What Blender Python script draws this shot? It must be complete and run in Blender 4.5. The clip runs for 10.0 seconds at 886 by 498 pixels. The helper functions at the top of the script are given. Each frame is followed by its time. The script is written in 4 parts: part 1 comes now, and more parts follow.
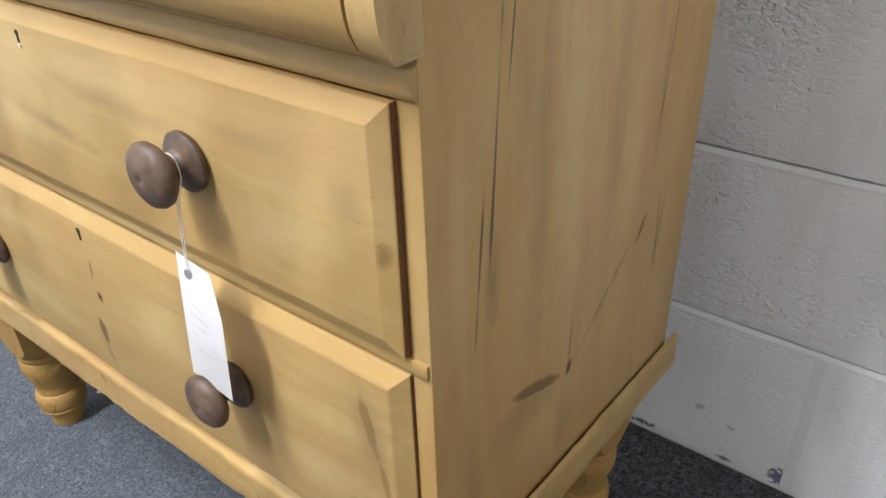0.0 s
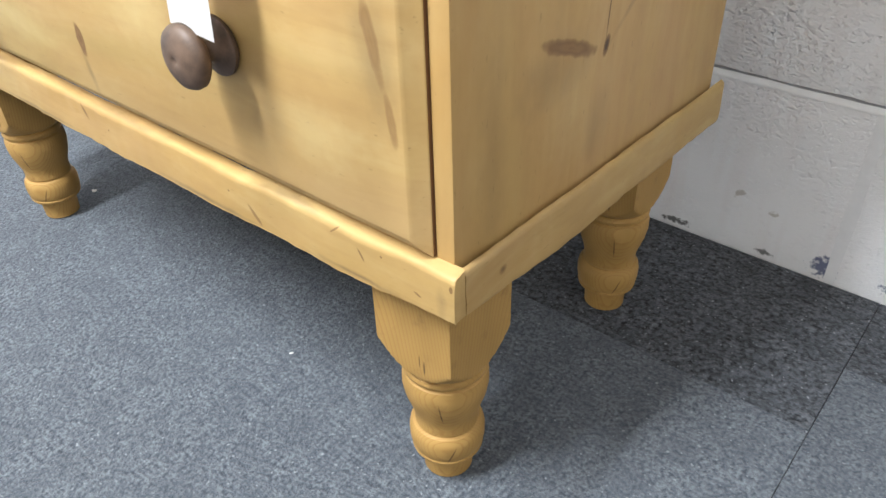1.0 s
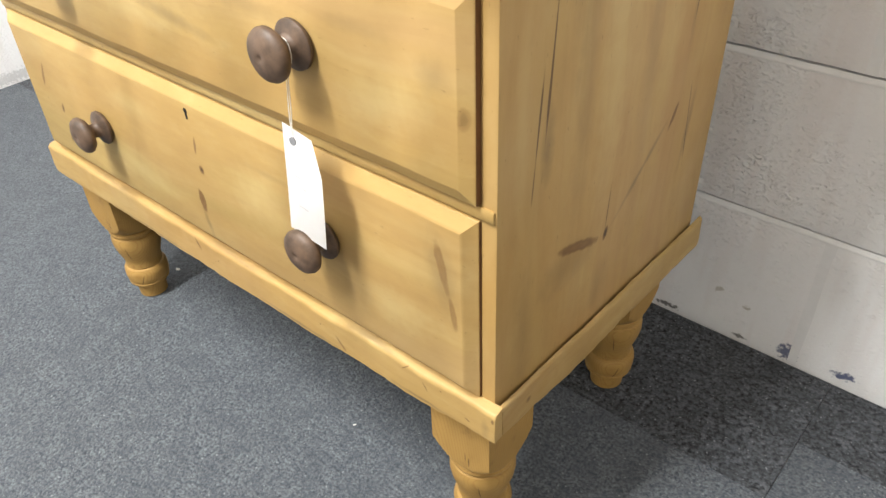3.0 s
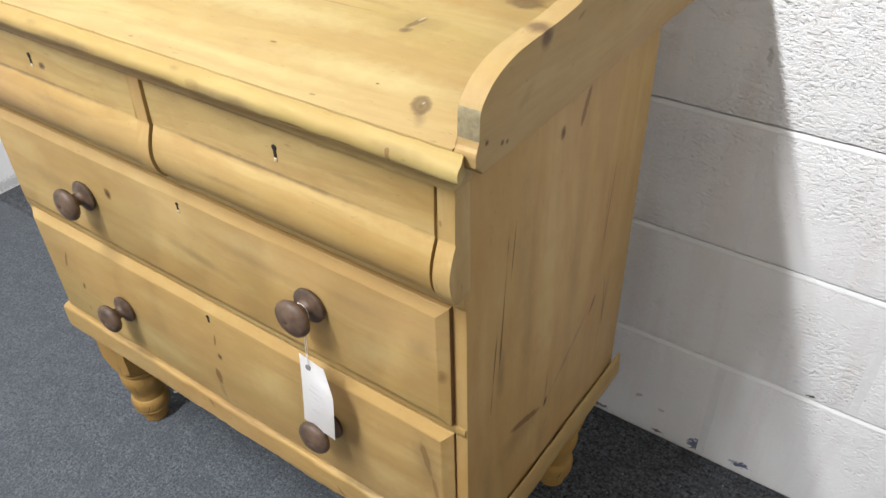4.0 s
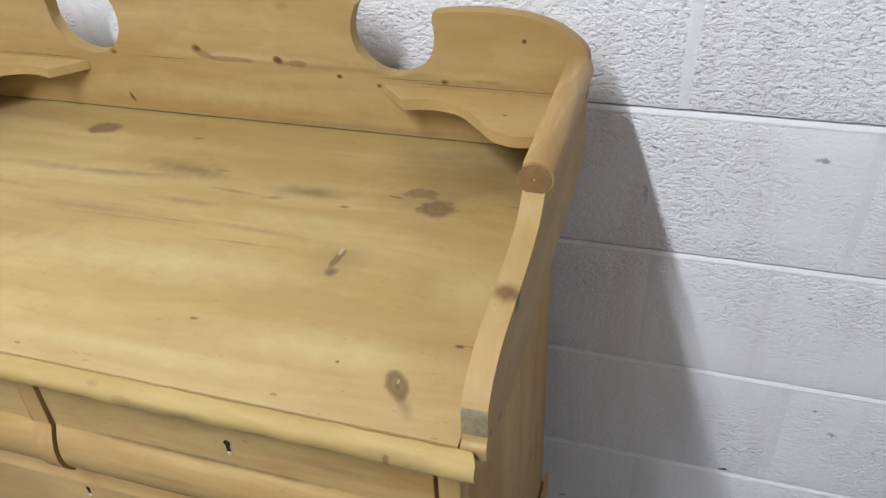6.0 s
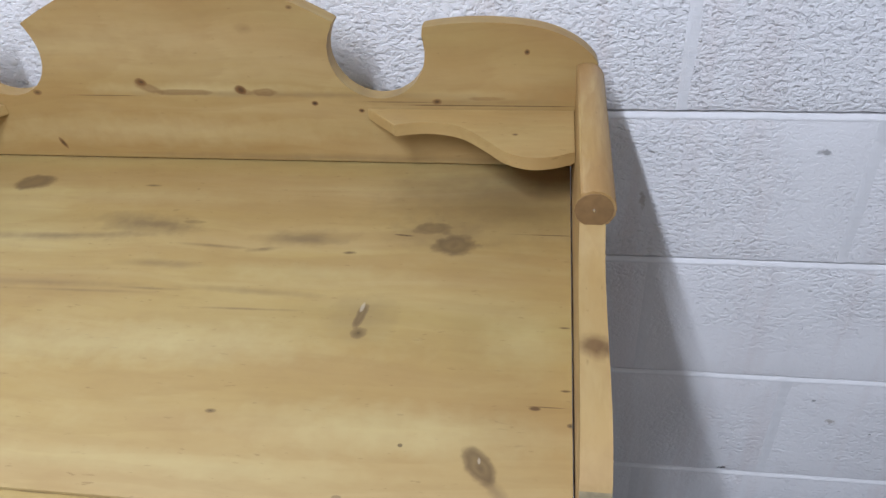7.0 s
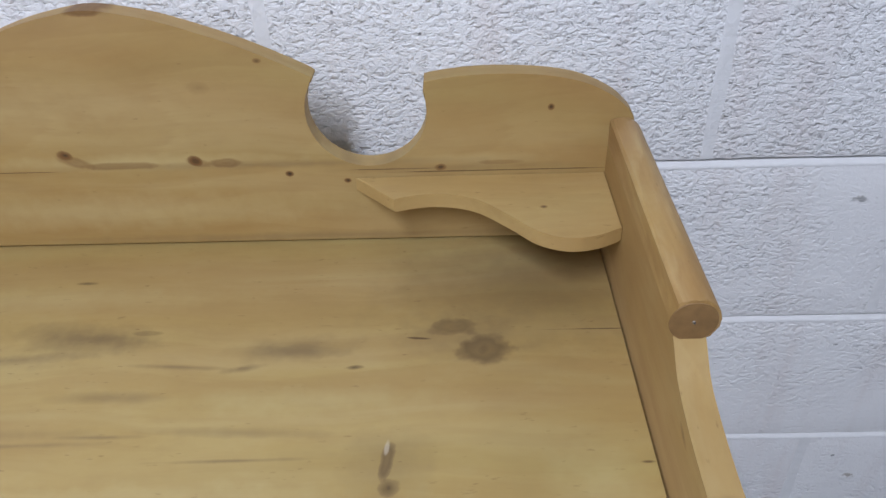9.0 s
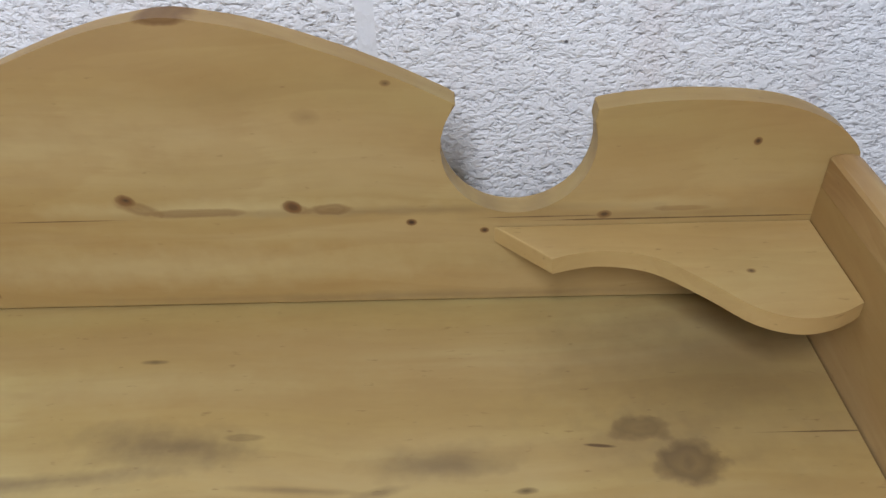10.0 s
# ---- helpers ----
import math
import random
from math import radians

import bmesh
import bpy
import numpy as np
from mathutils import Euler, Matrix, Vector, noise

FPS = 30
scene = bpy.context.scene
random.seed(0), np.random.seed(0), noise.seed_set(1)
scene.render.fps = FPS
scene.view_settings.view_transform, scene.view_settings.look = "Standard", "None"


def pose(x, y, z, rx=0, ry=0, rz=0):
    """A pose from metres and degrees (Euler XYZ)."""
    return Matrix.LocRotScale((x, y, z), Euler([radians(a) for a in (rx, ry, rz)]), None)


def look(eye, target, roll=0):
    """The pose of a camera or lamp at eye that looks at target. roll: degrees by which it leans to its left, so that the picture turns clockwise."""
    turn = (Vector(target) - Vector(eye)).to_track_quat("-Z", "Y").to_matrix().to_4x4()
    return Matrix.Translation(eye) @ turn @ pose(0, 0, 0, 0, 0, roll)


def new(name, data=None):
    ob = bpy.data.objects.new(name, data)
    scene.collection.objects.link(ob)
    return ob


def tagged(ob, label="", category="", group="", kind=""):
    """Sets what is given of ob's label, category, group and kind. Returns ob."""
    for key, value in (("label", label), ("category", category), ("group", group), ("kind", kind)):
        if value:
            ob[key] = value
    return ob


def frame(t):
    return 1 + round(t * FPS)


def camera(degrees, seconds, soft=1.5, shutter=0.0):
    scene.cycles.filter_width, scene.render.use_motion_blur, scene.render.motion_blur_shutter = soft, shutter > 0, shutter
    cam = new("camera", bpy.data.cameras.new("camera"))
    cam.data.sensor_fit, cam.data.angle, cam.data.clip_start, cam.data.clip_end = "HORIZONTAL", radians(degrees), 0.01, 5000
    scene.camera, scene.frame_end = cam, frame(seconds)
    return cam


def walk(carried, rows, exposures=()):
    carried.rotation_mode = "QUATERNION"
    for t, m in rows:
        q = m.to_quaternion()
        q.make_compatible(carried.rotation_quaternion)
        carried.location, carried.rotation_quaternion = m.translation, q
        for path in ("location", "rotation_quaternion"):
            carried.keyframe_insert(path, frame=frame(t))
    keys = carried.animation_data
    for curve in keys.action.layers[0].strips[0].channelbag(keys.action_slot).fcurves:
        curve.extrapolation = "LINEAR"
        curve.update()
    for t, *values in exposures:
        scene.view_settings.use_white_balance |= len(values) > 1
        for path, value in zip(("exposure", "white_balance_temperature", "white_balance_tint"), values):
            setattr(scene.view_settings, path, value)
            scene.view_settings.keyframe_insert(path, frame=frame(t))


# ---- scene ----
cam = camera(60.1, 10.0)
PATH = [
    (0, (0.243, -0.283, 0.858), (-0.831, 1.043, -0.185), -1.9),
    (0.5, (0.252, -0.306, 0.727), (-0.808, 0.961, -0.399), -2.0),
    (1, (0.265, -0.318, 0.631), (-0.785, 0.9, -0.558), -1.9),
    (1.5, (0.261, -0.333, 0.565), (-0.786, 0.852, -0.66), -2.1),
    (2, (0.259, -0.36, 0.566), (-0.799, 0.807, -0.666), -2.2),
    (2.5, (0.275, -0.377, 0.688), (-0.79, 0.792, -0.536), -2.2),
    (3, (0.298, -0.399, 0.888), (-0.761, 0.784, -0.328), -2.4),
    (3.2, (0.296, -0.405, 0.983), (-0.747, 0.79, -0.235), -2.4),
    (4.3, (0.309, -0.48, 1.27), (-0.585, 0.845, 0.068), -1.8),
    (4.5, (0.289, -0.5, 1.304), (-0.569, 0.855, 0.109), -1.8),
    (5, (0.214, -0.539, 1.367), (-0.539, 0.889, 0.187), -1.9),
    (5.5, (0.18, -0.481, 1.385), (-0.467, 1.009, 0.219), -2.5),
    (6, (0.122, -0.384, 1.375), (-0.405, 1.152, 0.208), -3.4),
    (6.2, (0.083, -0.363, 1.371), (-0.388, 1.189, 0.201), -3.7),
    (7.3, (-0.037, -0.31, 1.364), (-0.242, 1.288, 0.177), -3.3),
    (7.5, (-0.037, -0.308, 1.374), (-0.21, 1.297, 0.193), -3.1),
    (8, (-0.057, -0.303, 1.382), (-0.176, 1.315, 0.212), -2.7),
    (8.5, (-0.097, -0.272, 1.379), (-0.183, 1.352, 0.215), -2.5),
    (9, (-0.134, -0.161, 1.344), (-0.183, 1.461, 0.174), -2.2),
    (9.5, (-0.183, -0.059, 1.324), (-0.204, 1.552, 0.139), -1.7),
    (10, (-0.265, -0.001, 1.313), (-0.284, 1.588, 0.099), -1.7),
]
EXPOSURES = [
    (0.0, 0.41, 5720, 10),
    (0.5, 0.70, 5620, 8),
    (1.5, 1.09, 6000, 8),
    (2.2, 1.12, 6300, 9),
    (3.0, 0.77, 6300, 8),
    (4.5, -0.09, 5900, 10),
    (5.0, -0.22, 6050, 10),
    (6.0, -0.50, 5700, 11),
    (7.5, -0.74, 5230, 15),
    (8.5, -0.83, 5180, 14),
    (9.2, -0.83, 5400, 14),
    (10.0, -0.84, 5480, 13),
]
walk(cam, [(t, look(eye, target, roll)) for t, eye, target, roll in PATH], EXPOSURES)


# ---- light ----
world = bpy.data.worlds.new("world")
scene.world = world
world.use_nodes = True
world.node_tree.nodes["Background"].inputs[0].default_value = (0.8, 0.9, 1.0, 1)
world.node_tree.nodes["Background"].inputs[1].default_value = 0.02


def lamp(name, at, size_x, size_y, watts, colour):
    data = bpy.data.lights.new(name, "AREA")
    data.shape, data.size, data.size_y = "RECTANGLE", size_x, size_y
    data.energy, data.color = watts, colour
    ob = new(name, data)
    ob.matrix_world = pose(*at)
    return ob


COOL, WARM = (1.0, 0.97, 0.92), (1.0, 0.905, 0.78)
# fluorescent battens: place, watts, colour, how far round its axis the tube's open side turns, and whether it runs along x
# the pair at y -4.2 is unseen, added as fill light
LAMPS = [(-0.605, -1.30, 2.72, 108.0, COOL, 0, False), (2.6, -1.3, 2.72, 19.0, WARM, 60, False), (-0.605, -4.2, 2.72, 13.0, WARM, 65, True), (2.6, -4.2, 2.72, 15.0, WARM, 65, True)]
for lx, ly, lz, watts, colour, tilt, crosswise in LAMPS:
    if crosswise:
        lamp("tube_light", (lx, ly, lz, tilt, 0, 0), 1.5, 0.06, watts, colour)
    else:
        lamp("tube_light", (lx, ly, lz, 0, tilt, 0), 0.06, 1.5, watts, colour)

# ---- materials ----


def mat_new(name):
    m = bpy.data.materials.new(name)
    m.use_nodes = True
    t = m.node_tree
    return m, t, t.nodes["Principled BSDF"]


def add(t, kind, **values):
    n = t.nodes.new(kind)
    for k, v in values.items():
        if k == "operation":
            n.operation = v
        elif k == "blend":
            n.data_type, n.blend_type = "RGBA", v
        elif k == "node_tree":
            n.node_tree = v
    return n


def math_node(t, op, a, b=None, c=None):
    n = add(t, "ShaderNodeMath", operation=op)
    for i, v in enumerate((a, b, c)):
        if v is None:
            continue
        if isinstance(v, (int, float)):
            n.inputs[i].default_value = v
        else:
            t.links.new(v, n.inputs[i])
    return n.outputs[0]


def noise_node(t, vec, scale, detail=3.0, rough=0.55, distortion=0.0):
    n = add(t, "ShaderNodeTexNoise")
    n.inputs["Scale"].default_value = scale
    n.inputs["Detail"].default_value = detail
    n.inputs["Roughness"].default_value = rough
    n.inputs["Distortion"].default_value = distortion
    t.links.new(vec, n.inputs["Vector"])
    return n.outputs["Fac"]


def ramp_node(t, fac, stops):
    n = add(t, "ShaderNodeValToRGB")
    while len(n.color_ramp.elements) < len(stops):
        n.color_ramp.elements.new(0.5)
    for e, (p, c) in zip(n.color_ramp.elements, stops):
        e.position = p
        e.color = (*c, 1) if len(c) == 3 else c
    t.links.new(fac, n.inputs[0])
    return n.outputs[0]


def mix_node(t, fac, a, b, blend="MIX"):
    n = add(t, "ShaderNodeMix", blend=blend)
    for i, v in ((0, fac), (6, a), (7, b)):
        if isinstance(v, (int, float)):
            n.inputs[i].default_value = v
        elif isinstance(v, tuple):
            n.inputs[i].default_value = (*v, 1)
        else:
            t.links.new(v, n.inputs[i])
    return n.outputs[2]


def scaled(t, vec, scale, shift=(0, 0, 0)):
    n = add(t, "ShaderNodeMapping")
    t.links.new(vec, n.inputs[0])
    n.inputs["Scale"].default_value = scale
    n.inputs["Location"].default_value = shift
    return n.outputs[0]


def bump_node(t, height, strength, distance, normal=None):
    n = add(t, "ShaderNodeBump")
    n.inputs["Strength"].default_value = strength
    n.inputs["Distance"].default_value = distance
    t.links.new(height, n.inputs["Height"])
    if normal is not None:
        t.links.new(normal, n.inputs["Normal"])
    return n.outputs[0]


def spot_group():
    """Distance to an uneven, turned ellipse: 0 in its middle, 1 on its rim."""
    g = bpy.data.node_groups.new("spot", "ShaderNodeTree")
    for name in ("a", "b", "u", "v", "ru", "rv", "cos", "sin", "wobble"):
        g.interface.new_socket(name, in_out="INPUT", socket_type="NodeSocketFloat")
    g.interface.new_socket("d", in_out="OUTPUT", socket_type="NodeSocketFloat")
    i, o = g.nodes.new("NodeGroupInput"), g.nodes.new("NodeGroupOutput")
    da = math_node(g, "SUBTRACT", i.outputs["a"], i.outputs["u"])
    db = math_node(g, "SUBTRACT", i.outputs["b"], i.outputs["v"])
    p = math_node(g, "ADD", math_node(g, "MULTIPLY", da, i.outputs["cos"]), math_node(g, "MULTIPLY", db, i.outputs["sin"]))
    q = math_node(g, "SUBTRACT", math_node(g, "MULTIPLY", db, i.outputs["cos"]), math_node(g, "MULTIPLY", da, i.outputs["sin"]))
    p = math_node(g, "DIVIDE", p, i.outputs["ru"])
    q = math_node(g, "DIVIDE", q, i.outputs["rv"])
    d = math_node(g, "SQRT", math_node(g, "ADD", math_node(g, "MULTIPLY", p, p), math_node(g, "MULTIPLY", q, q)))
    g.links.new(math_node(g, "ADD", d, i.outputs["wobble"]), o.inputs["d"])
    return g


SPOT = spot_group()


def spot(t, a, b, wobble, u, v, ru, rv, turn=0.0):
    n = add(t, "ShaderNodeGroup", node_tree=SPOT)
    t.links.new(a, n.inputs["a"])
    t.links.new(b, n.inputs["b"])
    t.links.new(wobble, n.inputs["wobble"])
    for k, val in (("u", u), ("v", v), ("ru", ru), ("rv", rv), ("cos", math.cos(radians(turn))), ("sin", math.sin(radians(turn)))):
        n.inputs[k].default_value = val
    return n.outputs[0]


PALE, HONEY, AMBER = (0.68, 0.51, 0.225), (0.57, 0.385, 0.135), (0.44, 0.250, 0.068)


def pine(name, grain, face=None, knots=(), cracks=(), stains_and_shade=(), pale=(), tone=1.0, seed=0.0, rough=0.54, contrast=1.0, lines=18.0, tint=(1, 1, 1), chips=(), balls=(), knot_colour=(0.140, 0.064, 0.020)):
    """Waxed old pine. grain: the axis of its fibres (0, 1, 2). face: the two axes in which knots are given as
    (u, v, ru, rv, turn, darkness); cracks as (u, v, half width, half length, turn); stains and painted shade like
    knots, soft and grey."""
    m, t, out = mat_new(name)
    geo = add(t, "ShaderNodeNewGeometry")
    pos = geo.outputs["Position"]
    sep = add(t, "ShaderNodeSeparateXYZ")
    t.links.new(pos, sep.inputs[0])
    axes = [sep.outputs[i] for i in range(3)]
    stretch = [1.0, 1.0, 1.0]
    stretch[grain] = 0.09
    bent = add(t, "ShaderNodeVectorMath", operation="ADD")
    warp = add(t, "ShaderNodeTexNoise")
    warp.inputs["Scale"].default_value = 4.0
    warp.inputs["Detail"].default_value = 1.5
    t.links.new(scaled(t, pos, (1, 1, 1), (seed, seed * 1.7, -seed)), warp.inputs["Vector"])
    small = add(t, "ShaderNodeVectorMath", operation="SCALE")
    t.links.new(warp.outputs["Color"], small.inputs[0])
    small.inputs["Scale"].default_value = 0.05
    t.links.new(pos, bent.inputs[0])
    t.links.new(small.outputs[0], bent.inputs[1])
    along = scaled(t, bent.outputs[0], tuple(stretch), (seed * 3.1, seed, seed * 2.3))
    broad = noise_node(t, along, lines * 0.6, 2.5, 0.5, 0.5)
    fine = noise_node(t, along, lines * 9, 3.0, 0.6)
    cloud = noise_node(t, scaled(t, pos, tuple(0.35 + 0.65 * v for v in stretch), (seed, 5 - seed, 0)), 4.5, 3.0, 0.55)
    c = [tone * v * k for v, k in zip(tint, (0.768, 0.757, 0.694))]
    hue = lambda col: tuple(k * v for k, v in zip(c, col))
    base = ramp_node(t, broad, [(0.28, hue(AMBER)), (0.45, hue(HONEY)), (0.64, hue(PALE))])
    flat = hue(tuple(0.5 * p + 0.5 * h for p, h in zip(PALE, HONEY)))
    base = mix_node(t, 0.62 * contrast, flat, base)
    slow_band = noise_node(t, scaled(t, along, (1, 1, 1), (3.3, 1.1, 4.2)), lines * 0.22, 2.0, 0.5, 0.3)
    base = mix_node(t, ramp_node(t, slow_band, [(0.42, (0, 0, 0)), (0.66, (0.5 * contrast,) * 3)]), base, hue((0.50, 0.30, 0.10)))
    base = mix_node(t, ramp_node(t, cloud, [(0.40, (0, 0, 0)), (0.68, (0.55,) * 3)]), base, hue((0.53, 0.33, 0.125)))
    base = mix_node(t, ramp_node(t, cloud, [(0.28, (0.5,) * 3), (0.46, (0, 0, 0))]), base, hue((0.68, 0.51, 0.25)))
    mottle = noise_node(t, scaled(t, pos, tuple(0.5 + 0.5 * v for v in stretch), (2 - seed, seed, 4)), 26.0, 4.0, 0.68)
    base = mix_node(t, ramp_node(t, mottle, [(0.49, (0, 0, 0)), (0.70, (0.34 * contrast,) * 3)]), base, hue((0.43, 0.262, 0.098)))
    base = mix_node(t, ramp_node(t, mottle, [(0.30, (0.26 * contrast,) * 3), (0.47, (0, 0, 0))]), base, hue((0.70, 0.535, 0.265)))
    drift = noise_node(t, scaled(t, along, (1.6, 1.6, 1.6), (7.7, 2.9, 5.3)), 5.0, 3.0, 0.6, 0.4)
    base = mix_node(t, ramp_node(t, drift, [(0.50, (0, 0, 0)), (0.66, (0.42 * contrast,) * 3)]), base, hue((0.585, 0.385, 0.200)))
    base = mix_node(t, ramp_node(t, drift, [(0.32, (0.36 * contrast,) * 3), (0.46, (0, 0, 0))]), base, hue((0.53, 0.415, 0.150)))
    streak_vec = [1.0, 1.0, 1.0]
    streak_vec[grain] = 0.11
    streak = noise_node(t, scaled(t, bent.outputs[0], tuple(streak_vec), (seed, seed * 2.1, 7 - seed)), lines * 1.8, 3.0, 0.58, 0.5)
    base = mix_node(t, ramp_node(t, streak, [(0.50, (0, 0, 0)), (0.68, (0.22 * contrast,) * 3)]), base, hue((0.42, 0.235, 0.07)))
    base = mix_node(t, ramp_node(t, streak, [(0.30, (0.34 * contrast,) * 3), (0.46, (0, 0, 0))]), base, hue((0.72, 0.56, 0.28)))
    base = mix_node(t, ramp_node(t, fine, [(0.36, (0.13 * contrast,) * 3), (0.52, (0, 0, 0))]), base, hue((0.36, 0.20, 0.07)))
    figure = math_node(t, "FRACT", math_node(t, "MULTIPLY", math_node(t, "ADD", slow_band, math_node(t, "MULTIPLY", fine, 0.012)), 26.0))
    base = mix_node(t, ramp_node(t, figure, [(0.0, (0, 0, 0)), (0.70, (0.12 * contrast,) * 3), (0.93, (0.16 * contrast,) * 3), (1.0, (0, 0, 0))]), base, hue((0.40, 0.225, 0.07)))
    fleck_vec = [1.0, 1.0, 1.0]
    fleck_vec[grain] = 0.3
    fleck = noise_node(t, scaled(t, pos, tuple(fleck_vec), (seed * 5, 2, seed)), 240.0, 2.0, 0.6)
    base = mix_node(t, ramp_node(t, fleck, [(0.68, (0, 0, 0)), (0.77, (0.42,) * 3)]), base, (0.16, 0.085, 0.03))
    wob_n = noise_node(t, pos, 48.0, 2.0)
    wob_b = noise_node(t, pos, 95.0, 3.0, 0.65)
    wobble = math_node(t, "ADD", math_node(t, "MULTIPLY", math_node(t, "SUBTRACT", wob_n, 0.5), 0.9), math_node(t, "MULTIPLY", math_node(t, "SUBTRACT", wob_b, 0.5), 0.35))
    if face:
        a, b = axes[face[0]], axes[face[1]]
        for u, v, ru, rv, turn, much in pale:
            d = spot(t, a, b, wobble, u, v, ru, rv, turn)
            base = mix_node(t, ramp_node(t, d, [(0.1, (much,) * 3), (1.0, (0, 0, 0))]), base, hue((0.78, 0.64, 0.33)))
        for u, v, ru, rv, turn, dark in stains_and_shade:
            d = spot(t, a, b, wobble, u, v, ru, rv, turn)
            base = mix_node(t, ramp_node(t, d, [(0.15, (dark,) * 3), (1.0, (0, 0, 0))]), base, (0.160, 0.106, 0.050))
        for u, v, ru, rv, turn, dark in knots:
            d = spot(t, a, b, wobble, u, v, ru, rv, turn)
            if min(ru, rv) > 0.0025:
                base = mix_node(t, ramp_node(t, d, [(0.6, (0.38 * dark,) * 3), (2.3, (0, 0, 0))]), base, hue((0.40, 0.22, 0.065)))
            if max(ru, rv) < 0.0125 and min(ru, rv) > 0.0025:
                ring_core = ramp_node(t, d, [(0.25, (0.85 * dark,) * 3), (0.55, (0, 0, 0))])
            else:
                ring_core = None
            ring = ramp_node(t, d, [(0.0, (0.95 * dark,) * 3), (0.30, (0.72 * dark,) * 3), (0.55, (0.90 * dark,) * 3), (0.80, (0.55 * dark,) * 3), (1.05, (0.12 * dark,) * 3)])
            n = ring.node.color_ramp
            n.elements.new(1.0).color = (0, 0, 0, 1)
            n.elements[len(n.elements) - 2].position = 0.94
            base = mix_node(t, ring, base, knot_colour)
            if ring_core is not None:
                base = mix_node(t, ring_core, base, (0.030, 0.015, 0.008))
        for u, v, ru, rv, turn, much in chips:
            d = spot(t, a, b, wobble, u, v, ru, rv, turn)
            base = mix_node(t, ramp_node(t, d, [(0.5, (much,) * 3), (1.0, (0, 0, 0))]), base, (0.62, 0.54, 0.40))
        slow = math_node(t, "MULTIPLY", math_node(t, "SUBTRACT", noise_node(t, pos, 14.0, 2.0), 0.5), 2.2)
        for u, v, ru, rv, turn in cracks:
            d = spot(t, a, b, slow, u, v, ru, rv, turn)
            base = mix_node(t, ramp_node(t, d, [(0.45, (0.85,) * 3), (0.95, (0, 0, 0))]), base, (0.09, 0.045, 0.018))
    for x, y, z, r, dark, colour in balls:
        away = add(t, "ShaderNodeVectorMath", operation="DISTANCE")
        t.links.new(pos, away.inputs[0])
        away.inputs[1].default_value = (x, y, z)
        d = math_node(t, "ADD", math_node(t, "DIVIDE", away.outputs["Value"], r), wobble)
        base = mix_node(t, ramp_node(t, d, [(0.35, (dark,) * 3), (1.0, (0, 0, 0))]), base, colour)
    t.links.new(base, out.inputs["Base Color"])
    gloss = noise_node(t, pos, 9.0, 3.0)
    t.links.new(math_node(t, "MULTIPLY_ADD", gloss, 0.25, rough - 0.12), out.inputs["Roughness"])
    out.inputs["Specular IOR Level"].default_value = 0.4
    t.links.new(bump_node(t, math_node(t, "ADD", broad, math_node(t, "MULTIPLY", fine, 0.5)), 0.15, 0.0010), out.inputs["Normal"])
    return m


def plain(name, colour, rough=0.6, metal=0.0, grain=0.15, scale=60.0, bump=0.1, distance=0.0006):
    m, t, out = mat_new(name)
    tex = add(t, "ShaderNodeTexCoord")
    f = noise_node(t, tex.outputs["Object"], scale, 4.0)
    f2 = noise_node(t, tex.outputs["Object"], scale * 0.15, 2.0)
    k = math_node(t, "MULTIPLY", math_node(t, "ADD", f, f2), 0.5)
    dark = tuple(v * (1 - grain * 1.6) for v in colour)
    light = tuple(min(1.0, v * (1 + grain)) for v in colour)
    t.links.new(ramp_node(t, k, [(0.35, dark), (0.65, light)]), out.inputs["Base Color"])
    out.inputs["Roughness"].default_value, out.inputs["Metallic"].default_value = rough, metal
    if bump:
        t.links.new(bump_node(t, f, bump, distance), out.inputs["Normal"])
    return m


